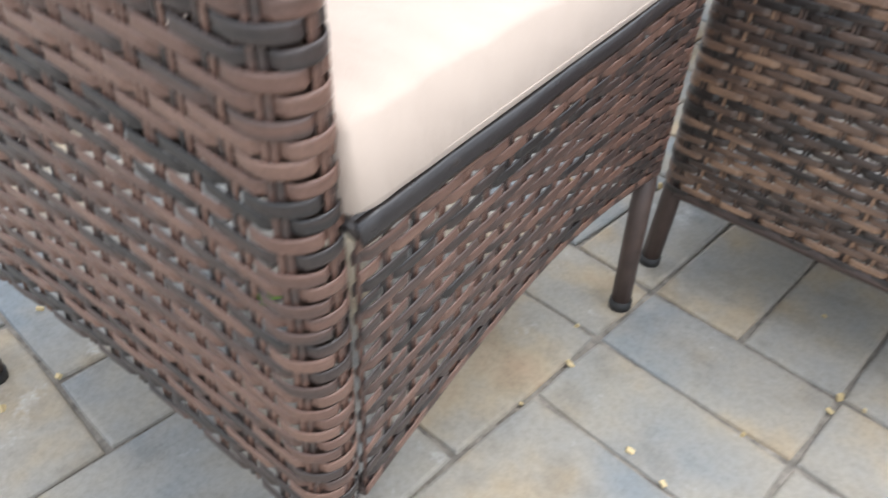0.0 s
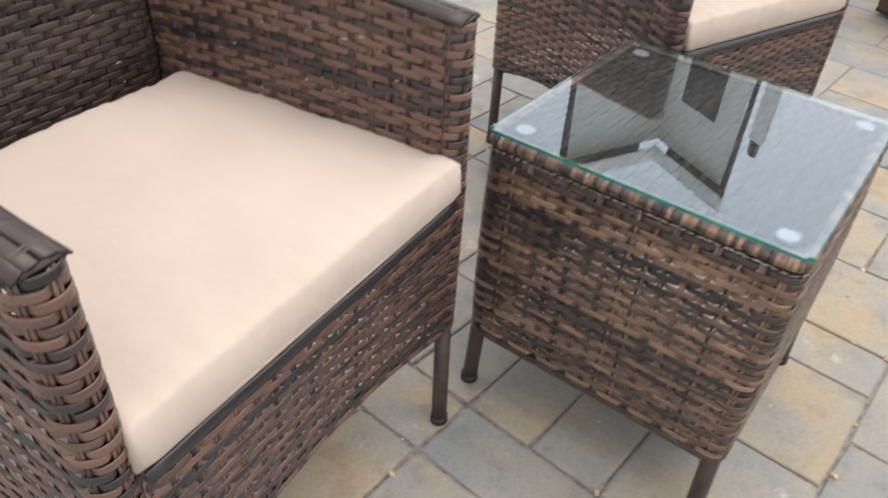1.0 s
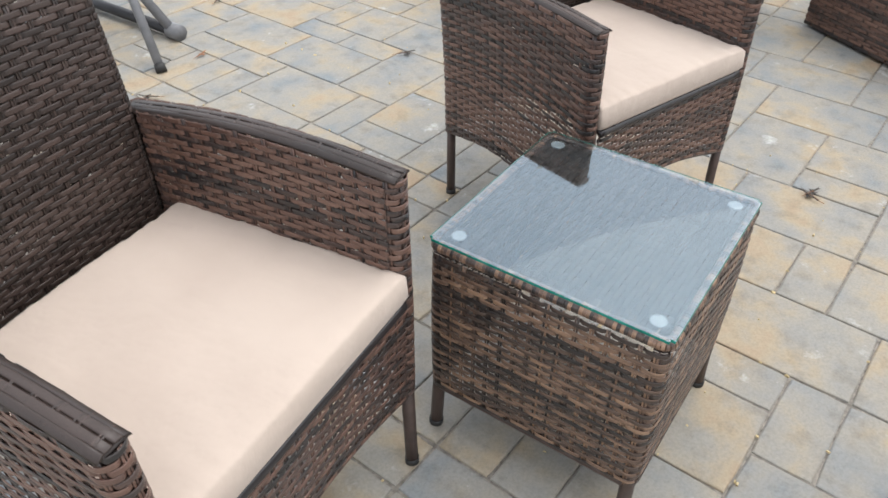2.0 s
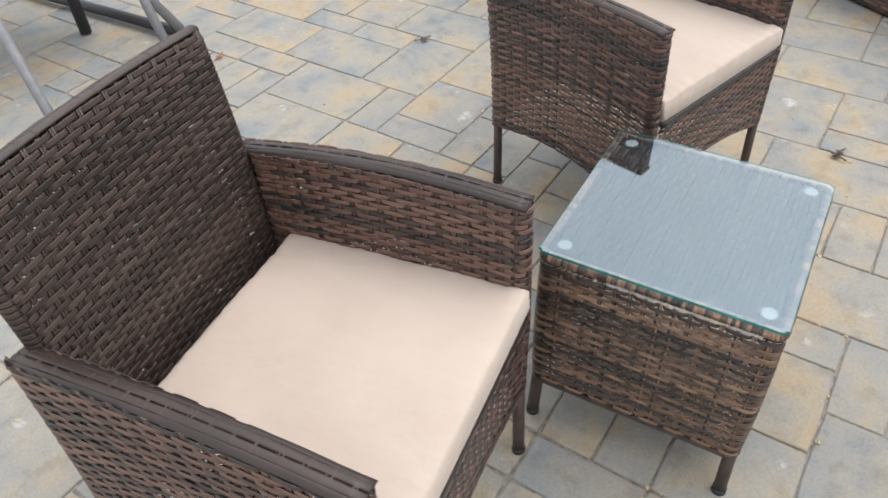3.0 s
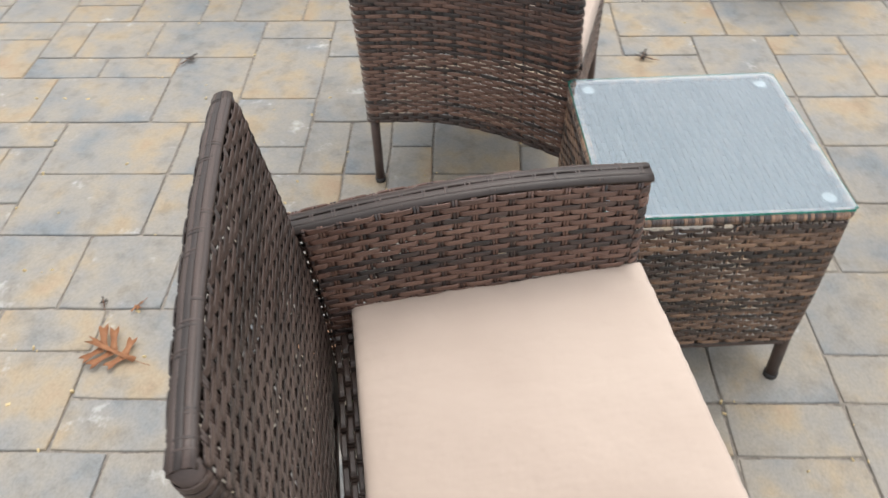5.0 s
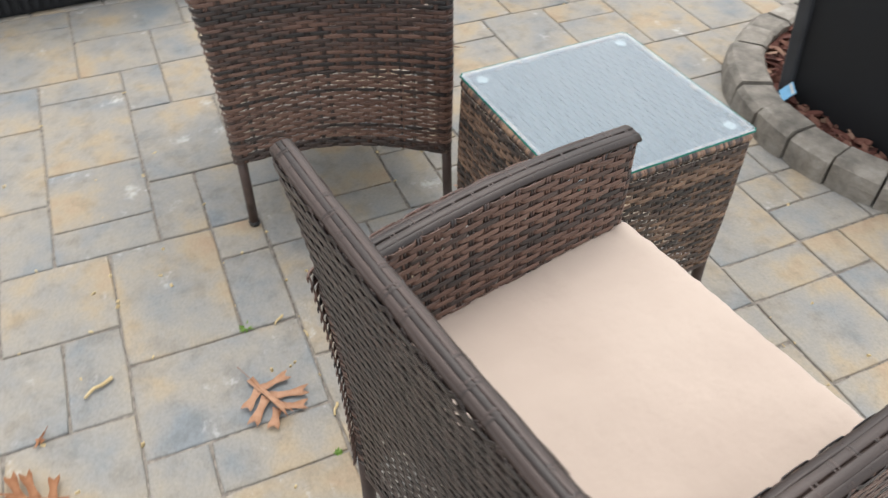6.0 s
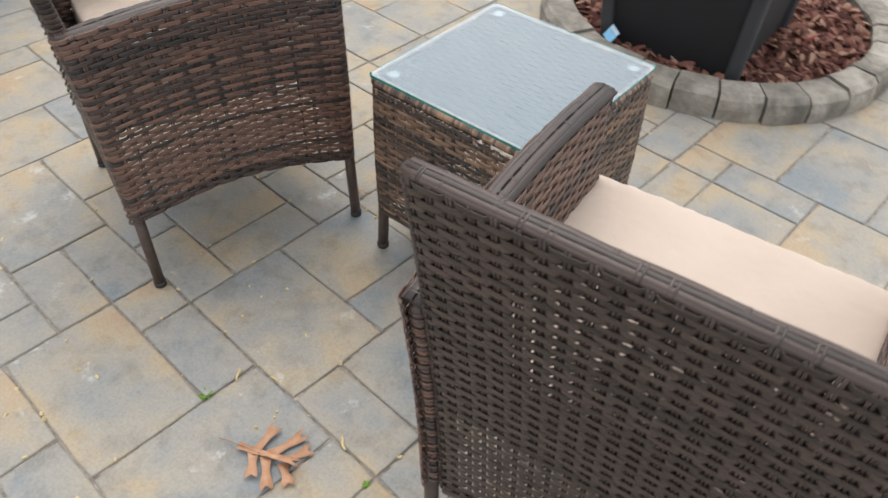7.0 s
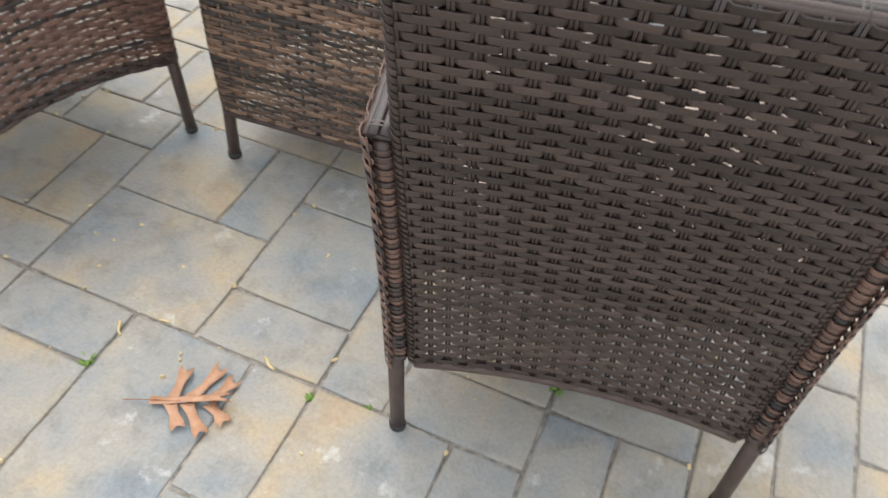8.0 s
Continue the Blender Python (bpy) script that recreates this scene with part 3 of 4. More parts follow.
def build_bed():
    bed = thing("bed_edging", "ring of rough grey concrete edging stones round mulch", "garden edging", Matrix.Translation(BED))
    n = 28
    for i in range(n):
        rng = random.Random(100 + i)
        a0, a1 = 2 * math.pi * i / n + 0.006, 2 * math.pi * (i + 1) / n - 0.006
        bm = bmesh.new()
        ro, ri = BED_R + rng.uniform(-0.006, 0.006), BED_R - 0.105
        hgt = 0.080 + rng.uniform(-0.006, 0.008)
        grid = {}
        for k in range(5):
            a = a0 + (a1 - a0) * k / 4
            for r_i, (rr, zz) in enumerate(((ri, -0.03), (ri, hgt * 0.9), (ri + 0.012, hgt), (ro - 0.018, hgt), (ro - 0.004, hgt - 0.016), (ro, hgt * 0.45), (ro - 0.002, -0.03))):
                j = noise.noise(Vector((a * 9 + i, rr * 20, zz * 30))) * 0.007
                inset = 0.0025 if k in (0, 4) else 0
                grid[k, r_i] = bm.verts.new(((rr + j - inset) * math.cos(a), (rr + j - inset) * math.sin(a), zz + j * 0.4 - inset))
        for k in range(4):
            for r_i in range(7):
                r2 = (r_i + 1) % 7
                bm.faces.new((grid[k, r_i], grid[k, r2], grid[k + 1, r2], grid[k + 1, r_i]))
        for k in (0, 4):
            f = [grid[k, r_i] for r_i in range(7)]
            bm.faces.new(f if k == 4 else f[::-1])
        bmesh.ops.recalc_face_normals(bm, faces=bm.faces)
        part("edging_stone", bm, STONE, bed)
    # soil and mulch
    bm = bmesh.new()
    bmesh.ops.create_circle(bm, cap_ends=True, segments=48, radius=BED_R - 0.10, matrix=Matrix.Translation(BED + Vector((0, 0, 0.045))))
    tagged(part("bed_soil", bm, MULCH), "dark soil inside the ring of edging stones", "soil", kind="structure")
    rng = random.Random(8)
    chips = Shell()
    for _ in range(1500):
        a, r = rng.uniform(0, 2 * math.pi), math.sqrt(rng.random()) * (BED_R - 0.115)
        c = BED + Vector((r * math.cos(a), r * math.sin(a), 0.050 + rng.uniform(0, 0.016)))
        l, w, h = rng.uniform(0.010, 0.026), rng.uniform(0.007, 0.015), rng.uniform(0.004, 0.010)
        rot = Euler((rng.uniform(-0.6, 0.6), rng.uniform(-0.6, 0.6), rng.uniform(0, 6.3))).to_matrix()
        rings = []
        for x, s in ((-1, 0.45), (-0.4, 1.0), (0.5, 0.9), (1, 0.4)):
            rings.append([c + rot @ Vector((x * l, s * w * y * rng.uniform(0.8, 1.1), s * h * z * rng.uniform(0.8, 1.1))) for y, z in ((-1, -0.3), (0, -1), (1, -0.2), (0.3, 1))])
        chips.sweep(rings)
    ob = chips.link("mulch_chips", MULCH, smooth=False)
    tagged(ob, "reddish brown bark and lava mulch in the bed", "mulch", kind="stuff")


def mulch_material():
    m = Mat("red_brown_mulch", 0.9, 0.0, 0.2)
    v = m.coords()
    f = m.math("ADD", m.math("MULTIPLY", m.island(), 0.75), m.math("MULTIPLY", m.noise(v, 70.0), 0.25))
    m.colour(m.ramp(f, [(0.1, (0.05, 0.022, 0.018)), (0.45, (0.15, 0.062, 0.048)), (0.7, (0.23, 0.115, 0.085)), (0.92, (0.36, 0.24, 0.17))]))
    m.bump(m.noise(v, 220.0), 0.6, 0.002)
    return m.m


MULCH = mulch_material()
build_bed()


def build_planter():
    """A tall square planter: dark panels between corner posts, slightly wider at the top."""
    planter = thing("tall_planter", "tall square black resin planter standing in the mulch bed", "planter", pose(0.285, -1.33, 0.05, 0, 0, 3))
    lo, hi, h = 0.215, 0.262, 0.62
    for s in range(4):
        rot = Matrix.Rotation(s * math.pi / 2, 4, "Z")
        bm = bmesh.new()
        vs = [bm.verts.new(rot @ Vector(p)) for p in ((-lo + 0.01, -lo + 0.012, 0), (lo - 0.01, -lo + 0.012, 0), (hi - 0.01, -hi + 0.012, h), (-hi + 0.01, -hi + 0.012, h))]
        f = bm.faces.new(vs)
        ext = bmesh.ops.extrude_face_region(bm, geom=[f])
        bmesh.ops.translate(bm, verts=[g for g in ext["geom"] if isinstance(g, bmesh.types.BMVert)], vec=rot.to_3x3() @ Vector((0, 0.014, 0)))
        bmesh.ops.recalc_face_normals(bm, faces=bm.faces)
        part("side_panel", bm, PLANTER_BLACK, planter)
        post = Shell()
        sec = [(-0.024, 0.004), (-0.024, -0.010), (-0.018, -0.016), (0.010, -0.016), (0.016, -0.010), (0.016, 0.018), (0.010, 0.024), (-0.004, 0.024)]
        rings = []
        for z, w in ((-0.01, lo), (h + 0.01, hi)):
            rings.append([rot.to_3x3() @ Vector((w + a - 0.01, -w + b + 0.01, z)) for a, b in sec])
        post.sweep(rings)
        post.link("corner_post", PLANTER_EDGE, planter, smooth=False)
        rail = Shell()
        rings = []
        for x in (-hi - 0.012, hi + 0.012):
            rings.append([rot.to_3x3() @ Vector((x, -hi + b, h + z)) for b, z in ((-0.016, -0.02), (-0.016, 0.012), (-0.010, 0.018), (0.03, 0.018), (0.03, 0.002), (0.0, -0.02))])
        rail.sweep(rings)
        rail.link("top_rail", PLANTER_EDGE, planter, smooth=False)
    bm = bmesh.new()
    bmesh.ops.create_grid(bm, x_segments=6, y_segments=6, size=hi - 0.01, matrix=Matrix.Translation((0, 0, h - 0.05)))
    part("soil", bm, MULCH, planter)
    # pale hanging plant tag on the side facing the table
    tag = Shell()
    rings = []
    for x in (-0.001, 0.001):
        rings.append([Vector((-0.05 + a, 0.252 + x, 0.50 + b)) for a, b in ((-0.018, 0.0), (0.0, -0.045), (0.018, 0.0), (0.012, 0.03), (-0.012, 0.03))])
    tag.sweep(rings)
    tag.link("plant_tag", PALE_TAG, planter, "pale plastic tag", smooth=False)


PALE_TAG = plain("pale_plastic", (0.62, 0.62, 0.58), 0.5, 0.1)
BLUE_TAG = plain("light_blue_plastic", (0.20, 0.48, 0.72), 0.4, 0.15, 40.0)
RED_TAG = plain("red_plastic", (0.55, 0.09, 0.05), 0.45, 0.15)
build_planter()


def build_marker(at, turn, colour, label, second=None):
    """A small printed plant marker on a stake, stuck in the mulch."""
    marker = thing("plant_marker", label, "plant marker", Matrix.Translation(at) @ pose(0, 0, 0, -35, 12, turn))
    for name, mat, x0, x1, z0, z1 in (("stake", PALE_TAG, -0.004, 0.004, -0.05, 0.01), ("card", colour, -0.022, 0.022, 0.008, 0.052), ("stripe", second or PALE_TAG, -0.020, 0.020, 0.040, 0.048)):
        d = 0.0012 if name == "stripe" else 0.0008
        bm = bmesh.new()
        bmesh.ops.create_cube(bm, size=1, matrix=Matrix.Translation(((x0 + x1) / 2, 0, (z0 + z1) / 2)) @ Matrix.Diagonal((x1 - x0, 2 * d, z1 - z0, 1)))
        part(name, bm, mat, marker)


build_marker(Vector((0.455, -1.060, 0.07)), 150, BLUE_TAG, "small pale blue plant marker stuck in the mulch")
build_marker(Vector((-0.012, -1.470, 0.07)), 60, RED_TAG, "small red and blue plant marker in the mulch", BLUE_TAG)


# ---- folding recliner behind the armchair ----
def build_recliner():
    chair = thing("folding_recliner", "grey steel folding patio recliner with a dark fabric sling", "recliner")

    def bar(name, pts, r, mat, parent=chair):
        sh = Shell()
        tube(sh, [Vector(p) for p in pts], r, 10, Vector((0.2, 0.3, 0.9)))
        return sh.link(name, mat, parent)

    # front legs, leaning back to the seat
    leg = bar("front_leg", [(0.693, 1.622, 0.006), (0.762, 1.80, 0.24), (0.830, 1.965, 0.46)], 0.016, GREY_METAL)
    bar("foot_cap", [(0.691, 1.617, 0.0), (0.698, 1.635, 0.022)], 0.019, BLACK_PLASTIC, leg)
    leg = bar("front_leg", [(0.165, 1.535, 0.006), (0.212, 1.665, 0.16), (0.300, 1.915, 0.46)], 0.016, GREY_METAL)
    bar("foot_cap", [(0.163, 1.530, 0.0), (0.170, 1.548, 0.022)], 0.019, BLACK_PLASTIC, leg)
    # floor runner with its end cap
    runner = bar("floor_runner", [(0.905, 1.80, 0.028), (0.905, 2.20, 0.03), (0.90, 2.75, 0.03)], 0.020, DARK_METAL)
    bar("end_cap", [(0.906, 1.765, 0.028), (0.905, 1.822, 0.028)], 0.030, GREY_METAL, runner)
    bar("rear_leg", [(0.900, 1.80, 0.03), (0.865, 2.02, 0.26), (0.835, 2.20, 0.46)], 0.018, GREY_METAL)
    bar("rear_leg", [(0.773, 2.200, 0.006), (0.79, 2.24, 0.24), (0.80, 2.28, 0.46)], 0.022, DARK_METAL)
    bar("seat_tube", [(0.83, 1.965, 0.46), (0.835, 2.26, 0.46), (0.84, 2.75, 0.44)], 0.016, GREY_METAL)
    bar("seat_tube", [(0.30, 1.915, 0.46), (0.295, 2.26, 0.46), (0.29, 2.75, 0.44)], 0.016, GREY_METAL)
    bm = bmesh.new()
    bmesh.ops.create_grid(bm, x_segments=12, y_segments=12, size=0.5)
    for v in bm.verts:
        x, y = v.co.x, v.co.y
        v.co = Vector((0.566 + x * 0.53, 2.36 + y * 0.78, 0.462 - 0.03 * (1 - 4 * x * x) - 0.03 * y))
    ext = bmesh.ops.extrude_face_region(bm, geom=bm.faces[:])
    bmesh.ops.translate(bm, verts=[g for g in ext["geom"] if isinstance(g, bmesh.types.BMVert)], vec=(0, 0, -0.004))
    part("sling", bm, SLING, chair, "dark woven sling", smooth=True)


SLING = plain("dark_mesh_fabric", (0.030, 0.030, 0.034), 0.8, 0.3, 400.0)
build_recliner()


# ---- wicker sofa and storage box at the patio's far side ----
def build_sofa():
    sofa = thing("wicker_sofa", "low dark wicker sofa base at the patio's edge", "sofa", pose(2.40, -0.09, 0, 0, 0, -122.5))
    # local x runs along the front from its near corner
    length, depth, hgt = 1.3, 0.70, 0.34

    def skin(u, z):
        if u < length:
            return Vector((u, 0, z)), Vector((0, -1, 0))
        return Vector((length, u - length, z)), Vector((1, 0, 0))

    weave("front_weave", skin, length, lambda u: 0.012, lambda u: hgt, WICKER_CHAIR, sofa, rows_pitch=0.012, stake_gap=0.035, width=0.0125, seed=91)

    def end(u, z):
        return Vector((0, depth - u, z)), Vector((-1, 0, 0))

    weave("end_weave", end, depth, lambda u: 0.012, lambda u: hgt, WICKER_CHAIR, sofa, rows_pitch=0.012, stake_gap=0.035, width=0.0125, seed=92)
    bm = bmesh.new()
    bmesh.ops.create_cube(bm, size=1, matrix=Matrix.Translation((length / 2, depth / 2, hgt / 2 + 0.006)) @ Matrix.Diagonal((length - 0.012, depth - 0.012, hgt - 0.012, 1)))
    bmesh.ops.bevel(bm, geom=bm.edges[:], offset=0.008, segments=2, affect="EDGES")
    part("frame", bm, DARK_METAL, sofa)


build_sofa()


def build_box():
    """A dark storage box with upright ribs and a lipped lid."""
    box = thing("storage_box", "dark ribbed resin storage box on the patio", "storage box", pose(2.02, 0.10, 0))
    w, l, h = 0.5, 1.25, 0.50
    bm = bmesh.new()
    bmesh.ops.create_cube(bm, size=1, matrix=Matrix.Translation((w / 2, l / 2, h / 2)) @ Matrix.Diagonal((w, l, h, 1)))
    bmesh.ops.bevel(bm, geom=bm.edges[:], offset=0.012, segments=2, affect="EDGES")
    part("body", bm, PLANTER_BLACK, box)
    for i in range(40):
        bm = bmesh.new()
        bmesh.ops.create_cube(bm, size=1, matrix=Matrix.Translation((-0.004, 0.03 + i * 0.0305, h / 2)) @ Matrix.Diagonal((0.012, 0.016, h - 0.04, 1)))
        part("rib", bm, PLANTER_BLACK, box)
    bm = bmesh.new()
    bmesh.ops.create_cube(bm, size=1, matrix=Matrix.Translation((w / 2, l / 2, h + 0.02)) @ Matrix.Diagonal((w + 0.04, l + 0.04, 0.045, 1)))
    bmesh.ops.bevel(bm, geom=bm.edges[:], offset=0.015, segments=3, affect="EDGES")
    part("lid", bm, PLANTER_EDGE, box)


build_box()


def build_dark_pot():
    pot = thing("square_pot", "dark grey square planter pot on the pavers", "planter", pose(1.80, -1.05, 0, 0, 0, -3))
    bm = bmesh.new()
    bmesh.ops.create_cube(bm, size=1, matrix=Matrix.Translation((0, 0, 0.2)) @ Matrix.Diagonal((0.42, 0.38, 0.4, 1)))
    for v in bm.verts:
        k = 0.92 + 0.2 * v.co.z
        v.co.x, v.co.y = v.co.x * k, v.co.y * k
    top = [f for f in bm.faces if f.normal.z > 0.9]
    bmesh.ops.inset_individual(bm, faces=top, thickness=0.03)
    bmesh.ops.translate(bm, verts=top[0].verts[:], vec=(0, 0, -0.05))
    bmesh.ops.bevel(bm, geom=[e for e in bm.edges if e.calc_length() > 0.3], offset=0.008, segments=2, affect="EDGES")
    part("pot_body", bm, PLANTER_EDGE, pot)


build_dark_pot()


# ---- leaves, twigs and tufts on the patio ----
def leaf_material(name, lo, hi):
    m = Mat(name, 0.65, 0.0, 0.35)
    v = m.coords()
    m.colour(m.ramp(m.noise(v, 45.0), [(0.3, lo), (0.7, hi)]))
    m.bump(m.noise(v, 220.0), 0.4, 0.001)
    return m.m


OAK = leaf_material("dry_tan_oak_leaf", (0.33, 0.165, 0.09), (0.47, 0.27, 0.17))
OAK_DARK = leaf_material("dry_rust_leaf", (0.20, 0.075, 0.03), (0.33, 0.15, 0.07))
STEM = leaf_material("straw", (0.48, 0.36, 0.18), (0.62, 0.49, 0.28))
GRASS = leaf_material("weed_green", (0.10, 0.20, 0.03), (0.19, 0.32, 0.06))
CHAR = leaf_material("dark_wet_leaf", (0.030, 0.026, 0.024), (0.075, 0.062, 0.052))


def build_leaf(x, y, turn, size, mat, label, lobes=3):
    """An oak leaf: a narrow blade along a raised rib and, either side, long lobes that widen into two points, curled at their tips."""
    rng = random.Random(int(1000 * (x + y)) + 7)
    leaf = thing("oak_leaf", label, "leaf", pose(x, y, 0.0045, rng.uniform(-4, 4), rng.uniform(-4, 4), turn), "fallen leaves")
    bm = bmesh.new()

    def limb(start, angle, length, base, lift):
        """One lobe: wide where it leaves the rib, waisted, then broad with two points."""
        d = Vector((math.cos(angle), math.sin(angle), 0))
        w = Vector((-d.y, d.x, 0))
        rows = []
        for f, half in ((0.0, base), (0.25, base * 0.72), (0.5, base * 0.62), (0.72, base * 0.85), (0.88, base * 1.05), (1.0, base * 0.95)):
            c = start + d * (length * f)
            ends = 0.10 * length if f > 0.95 else 0.0
            row = []
            for e in (-1, 0, 1):
                p = c + w * (half * e) + d * (ends if e else -0.09 * length * (f > 0.95))
                p.z = lift + 0.16 * size * (f * length / size) ** 2 * (1 + 0.7 * noise.noise(Vector((p.x * 35, p.y * 35, x)))) + 0.03 * size * (1 + noise.noise(Vector((p.x * 40, p.y * 25, y)))) - 0.02 * size * (e == 0)
                row.append(bm.verts.new(p))
            rows.append(row)
        for r0, r1 in zip(rows, rows[1:]):
            for k in (0, 1):
                bm.faces.new((r0[k], r1[k], r1[k + 1], r0[k + 1]))

    limb(Vector((0, 0, 0)), 0.0, size, 0.065 * size, 0.002)
    for n in range(lobes):
        f = 0.14 + 0.74 * (n + 0.5) / lobes
        reach = (1 if lobes > 1 else 0.45) * size * (0.34 + 0.16 * math.sin(math.pi * f)) * rng.uniform(0.85, 1.12)
        for side in (-1, 1):
            limb(Vector(((f + rng.uniform(-0.03, 0.03)) * size, 0.02 * side * size, 0)), side * (1.34 - 0.45 * f + rng.uniform(-0.16, 0.16)), reach * rng.uniform(0.82, 1.1), (0.092 if lobes > 1 else 0.16) * size, 0.0026 + 0.0003 * n)
    ext = bmesh.ops.extrude_face_region(bm, geom=bm.faces[:])
    bmesh.ops.translate(bm, verts=[g for g in ext["geom"] if isinstance(g, bmesh.types.BMVert)], vec=(0, 0, -0.0006))
    bmesh.ops.recalc_face_normals(bm, faces=bm.faces)
    part("blade", bm, mat, leaf, smooth=True)
    rib = Shell()
    tube(rib, [Vector((-0.34 * size + 1.2 * size * i / 8, 0.012 * size * math.sin(i), 0.004 * math.sin(math.pi * max(0, i - 2) / 6) + 0.0030)) for i in range(9)], 0.0008, 6, Vector((0, 0.2, 1)), 0.0003)
    rib.link("midrib", OAK_DARK, leaf)


build_leaf(0.220, 0.545, 200, 0.118, OAK, "large curled tan oak leaf lying on the pavers")
build_leaf(0.110, 0.897, 67, 0.105, OAK_DARK, "rust-brown dry leaf lying on the pavers")
build_leaf(0.272, 0.918, 150, 0.035, OAK_DARK, "small curled brown leaf on the pavers", 1)
build_leaf(0.545, -0.112, 30, 0.035, OAK, "small orange-brown leaf fragment beside the table", 1)
build_leaf(0.83, 1.60, 10, 0.05, OAK_DARK, "small brown leaf near the recliner's foot", 1)
build_leaf(0.56, 1.474, 130, 0.06, CHAR, "dark withered leaf lying on the pavers", 1)
build_leaf(0.26, 1.00, 20, 0.03, CHAR, "dark leaf scrap lying on the pavers", 1)
build_leaf(1.19, -0.435, 65, 0.055, CHAR, "dark damp leaf curled on the pavers", 1)
build_leaf(1.20, -0.400, -30, 0.045, CHAR, "dark damp leaf stalk on the pavers", 1)
build_leaf(1.265, 1.035, -40, 0.06, CHAR, "small dark twisted leaf on the pavers", 1)
build_leaf(1.22, 1.937, 15, 0.05, CHAR, "dark leaf crumpled on the pavers", 1)


def build_twig(x, y, turn, length, r, mat, label, category="twig"):
    sh = Shell()
    rng = random.Random(int(x * 991))
    pts = [Vector((length * (i / 5 - 0.5), 0.06 * length * math.sin(i * 1.3 + rng.random()), r + 0.001 * rng.random())) for i in range(6)]
    tube(sh, pts, r, 8, Vector((0, 0.1, 1)), r * 0.7)
    ob = sh.link("straw_twig", mat)
    ob.matrix_basis = pose(x, y, 0.002, 0, 0, turn)
    tagged(ob, label, category, "twigs")


build_twig(0.333, 0.814, 118, 0.062, 0.0042, STEM, "pale dry straw twig lying on the pavers")
build_twig(0.345, 0.446, 130, 0.028, 0.003, STEM, "short pale straw scrap in the joint")
build_twig(0.082, 0.418, 150, 0.028, 0.003, STEM, "short pale straw bit beside the joint")
build_twig(0.285, 0.405, 10, 0.02, 0.002, STEM, "tiny pale straw chip in the joint")


def build_tuft(x, y, size, blades=26):
    rng = random.Random(int(x * 7000 + y * 300))
    sh = Shell()
    for _ in range(blades):
        a, l = rng.uniform(0, 6.3), size * rng.uniform(0.5, 1.2)
        o = Vector((rng.uniform(-1, 1), rng.uniform(-1, 1), 0)) * size * 0.35
        d = Vector((math.cos(a), math.sin(a), 0))
        w = Vector((-d.y, d.x, 0))
        pts = [o + d * (l * f) + Vector((0, 0, l * 0.9 * f * (1.3 - f))) for f in (0, 0.35, 0.7, 1)]
        sh.sweep([[p - w * wd, p + Vector((0, 0, 0.0006)), p + w * wd] for p, wd in zip(pts, (0.0012, 0.0016, 0.0012, 0.0003))])
    ob = sh.link("weed_tuft", GRASS)
    ob.matrix_basis = Matrix.Translation((x, y, -0.004))
    tagged(ob, "small green weed tuft in a paver joint", "weed", "weeds")


for wx, wy, ws in ((0.358, 0.513, 0.014), (-0.006, 0.447, 0.010), (-0.096, 0.434, 0.010), (-0.371, 0.284, 0.018), (1.68, 0.289, 0.012), (-0.02, 0.56, 0.008), (0.08, 0.33, 0.007)):
    build_tuft(wx, wy, ws)

# pale crumbs of sand and bark caught in the joints
rng = random.Random(21)
crumbs = Shell()
for _ in range(240):
    along, k = rng.uniform(-8, 14), rng.randrange(-6, 12)
    off = rng.gauss(0, 0.03)
    p = (along, k + off) if rng.random() < 0.5 else (k + off, along)
    c = PATIO @ Vector((p[0] * LU, p[1] * LU, 0.0005))
    s = rng.uniform(0.0010, 0.0032)
    rot = Euler((rng.uniform(0, 3), rng.uniform(0, 3), rng.uniform(0, 6))).to_matrix()
    crumbs.sweep([[c + rot @ Vector((x * s * 1.5, y * s, z * s * 0.6)) for y, z in ((-1, -1), (1, -1), (1, 1), (-1, 1))] for x in (-1, 0.2, 1)])
tagged(crumbs.link("joint_crumbs", STEM, smooth=False), "pale crumbs of bark and straw in the paver joints", "debris", kind="stuff")


# ---- house behind the patio, seen in the glass ----
def siding_material():
    m = Mat("cream_vinyl_siding", 0.6, 0.0, 0.3)
    v = m.coords()
    m.colour(m.ramp(m.noise(v, 3.0), [(0.3, (0.80, 0.80, 0.76)), (0.7, (0.86, 0.86, 0.82))]))
    return m.m


SIDING = siding_material()
TRIM = plain("white_painted_trim", (0.84, 0.84, 0.83), 0.5, 0.06, 3.0)
ROOF = plain("grey_asphalt_shingle", (0.10, 0.10, 0.105), 0.9, 0.35, 20.0, relief=0.01)
PANE = plain("dark_window_pane", (0.03, 0.035, 0.04), 0.06, 0.1)


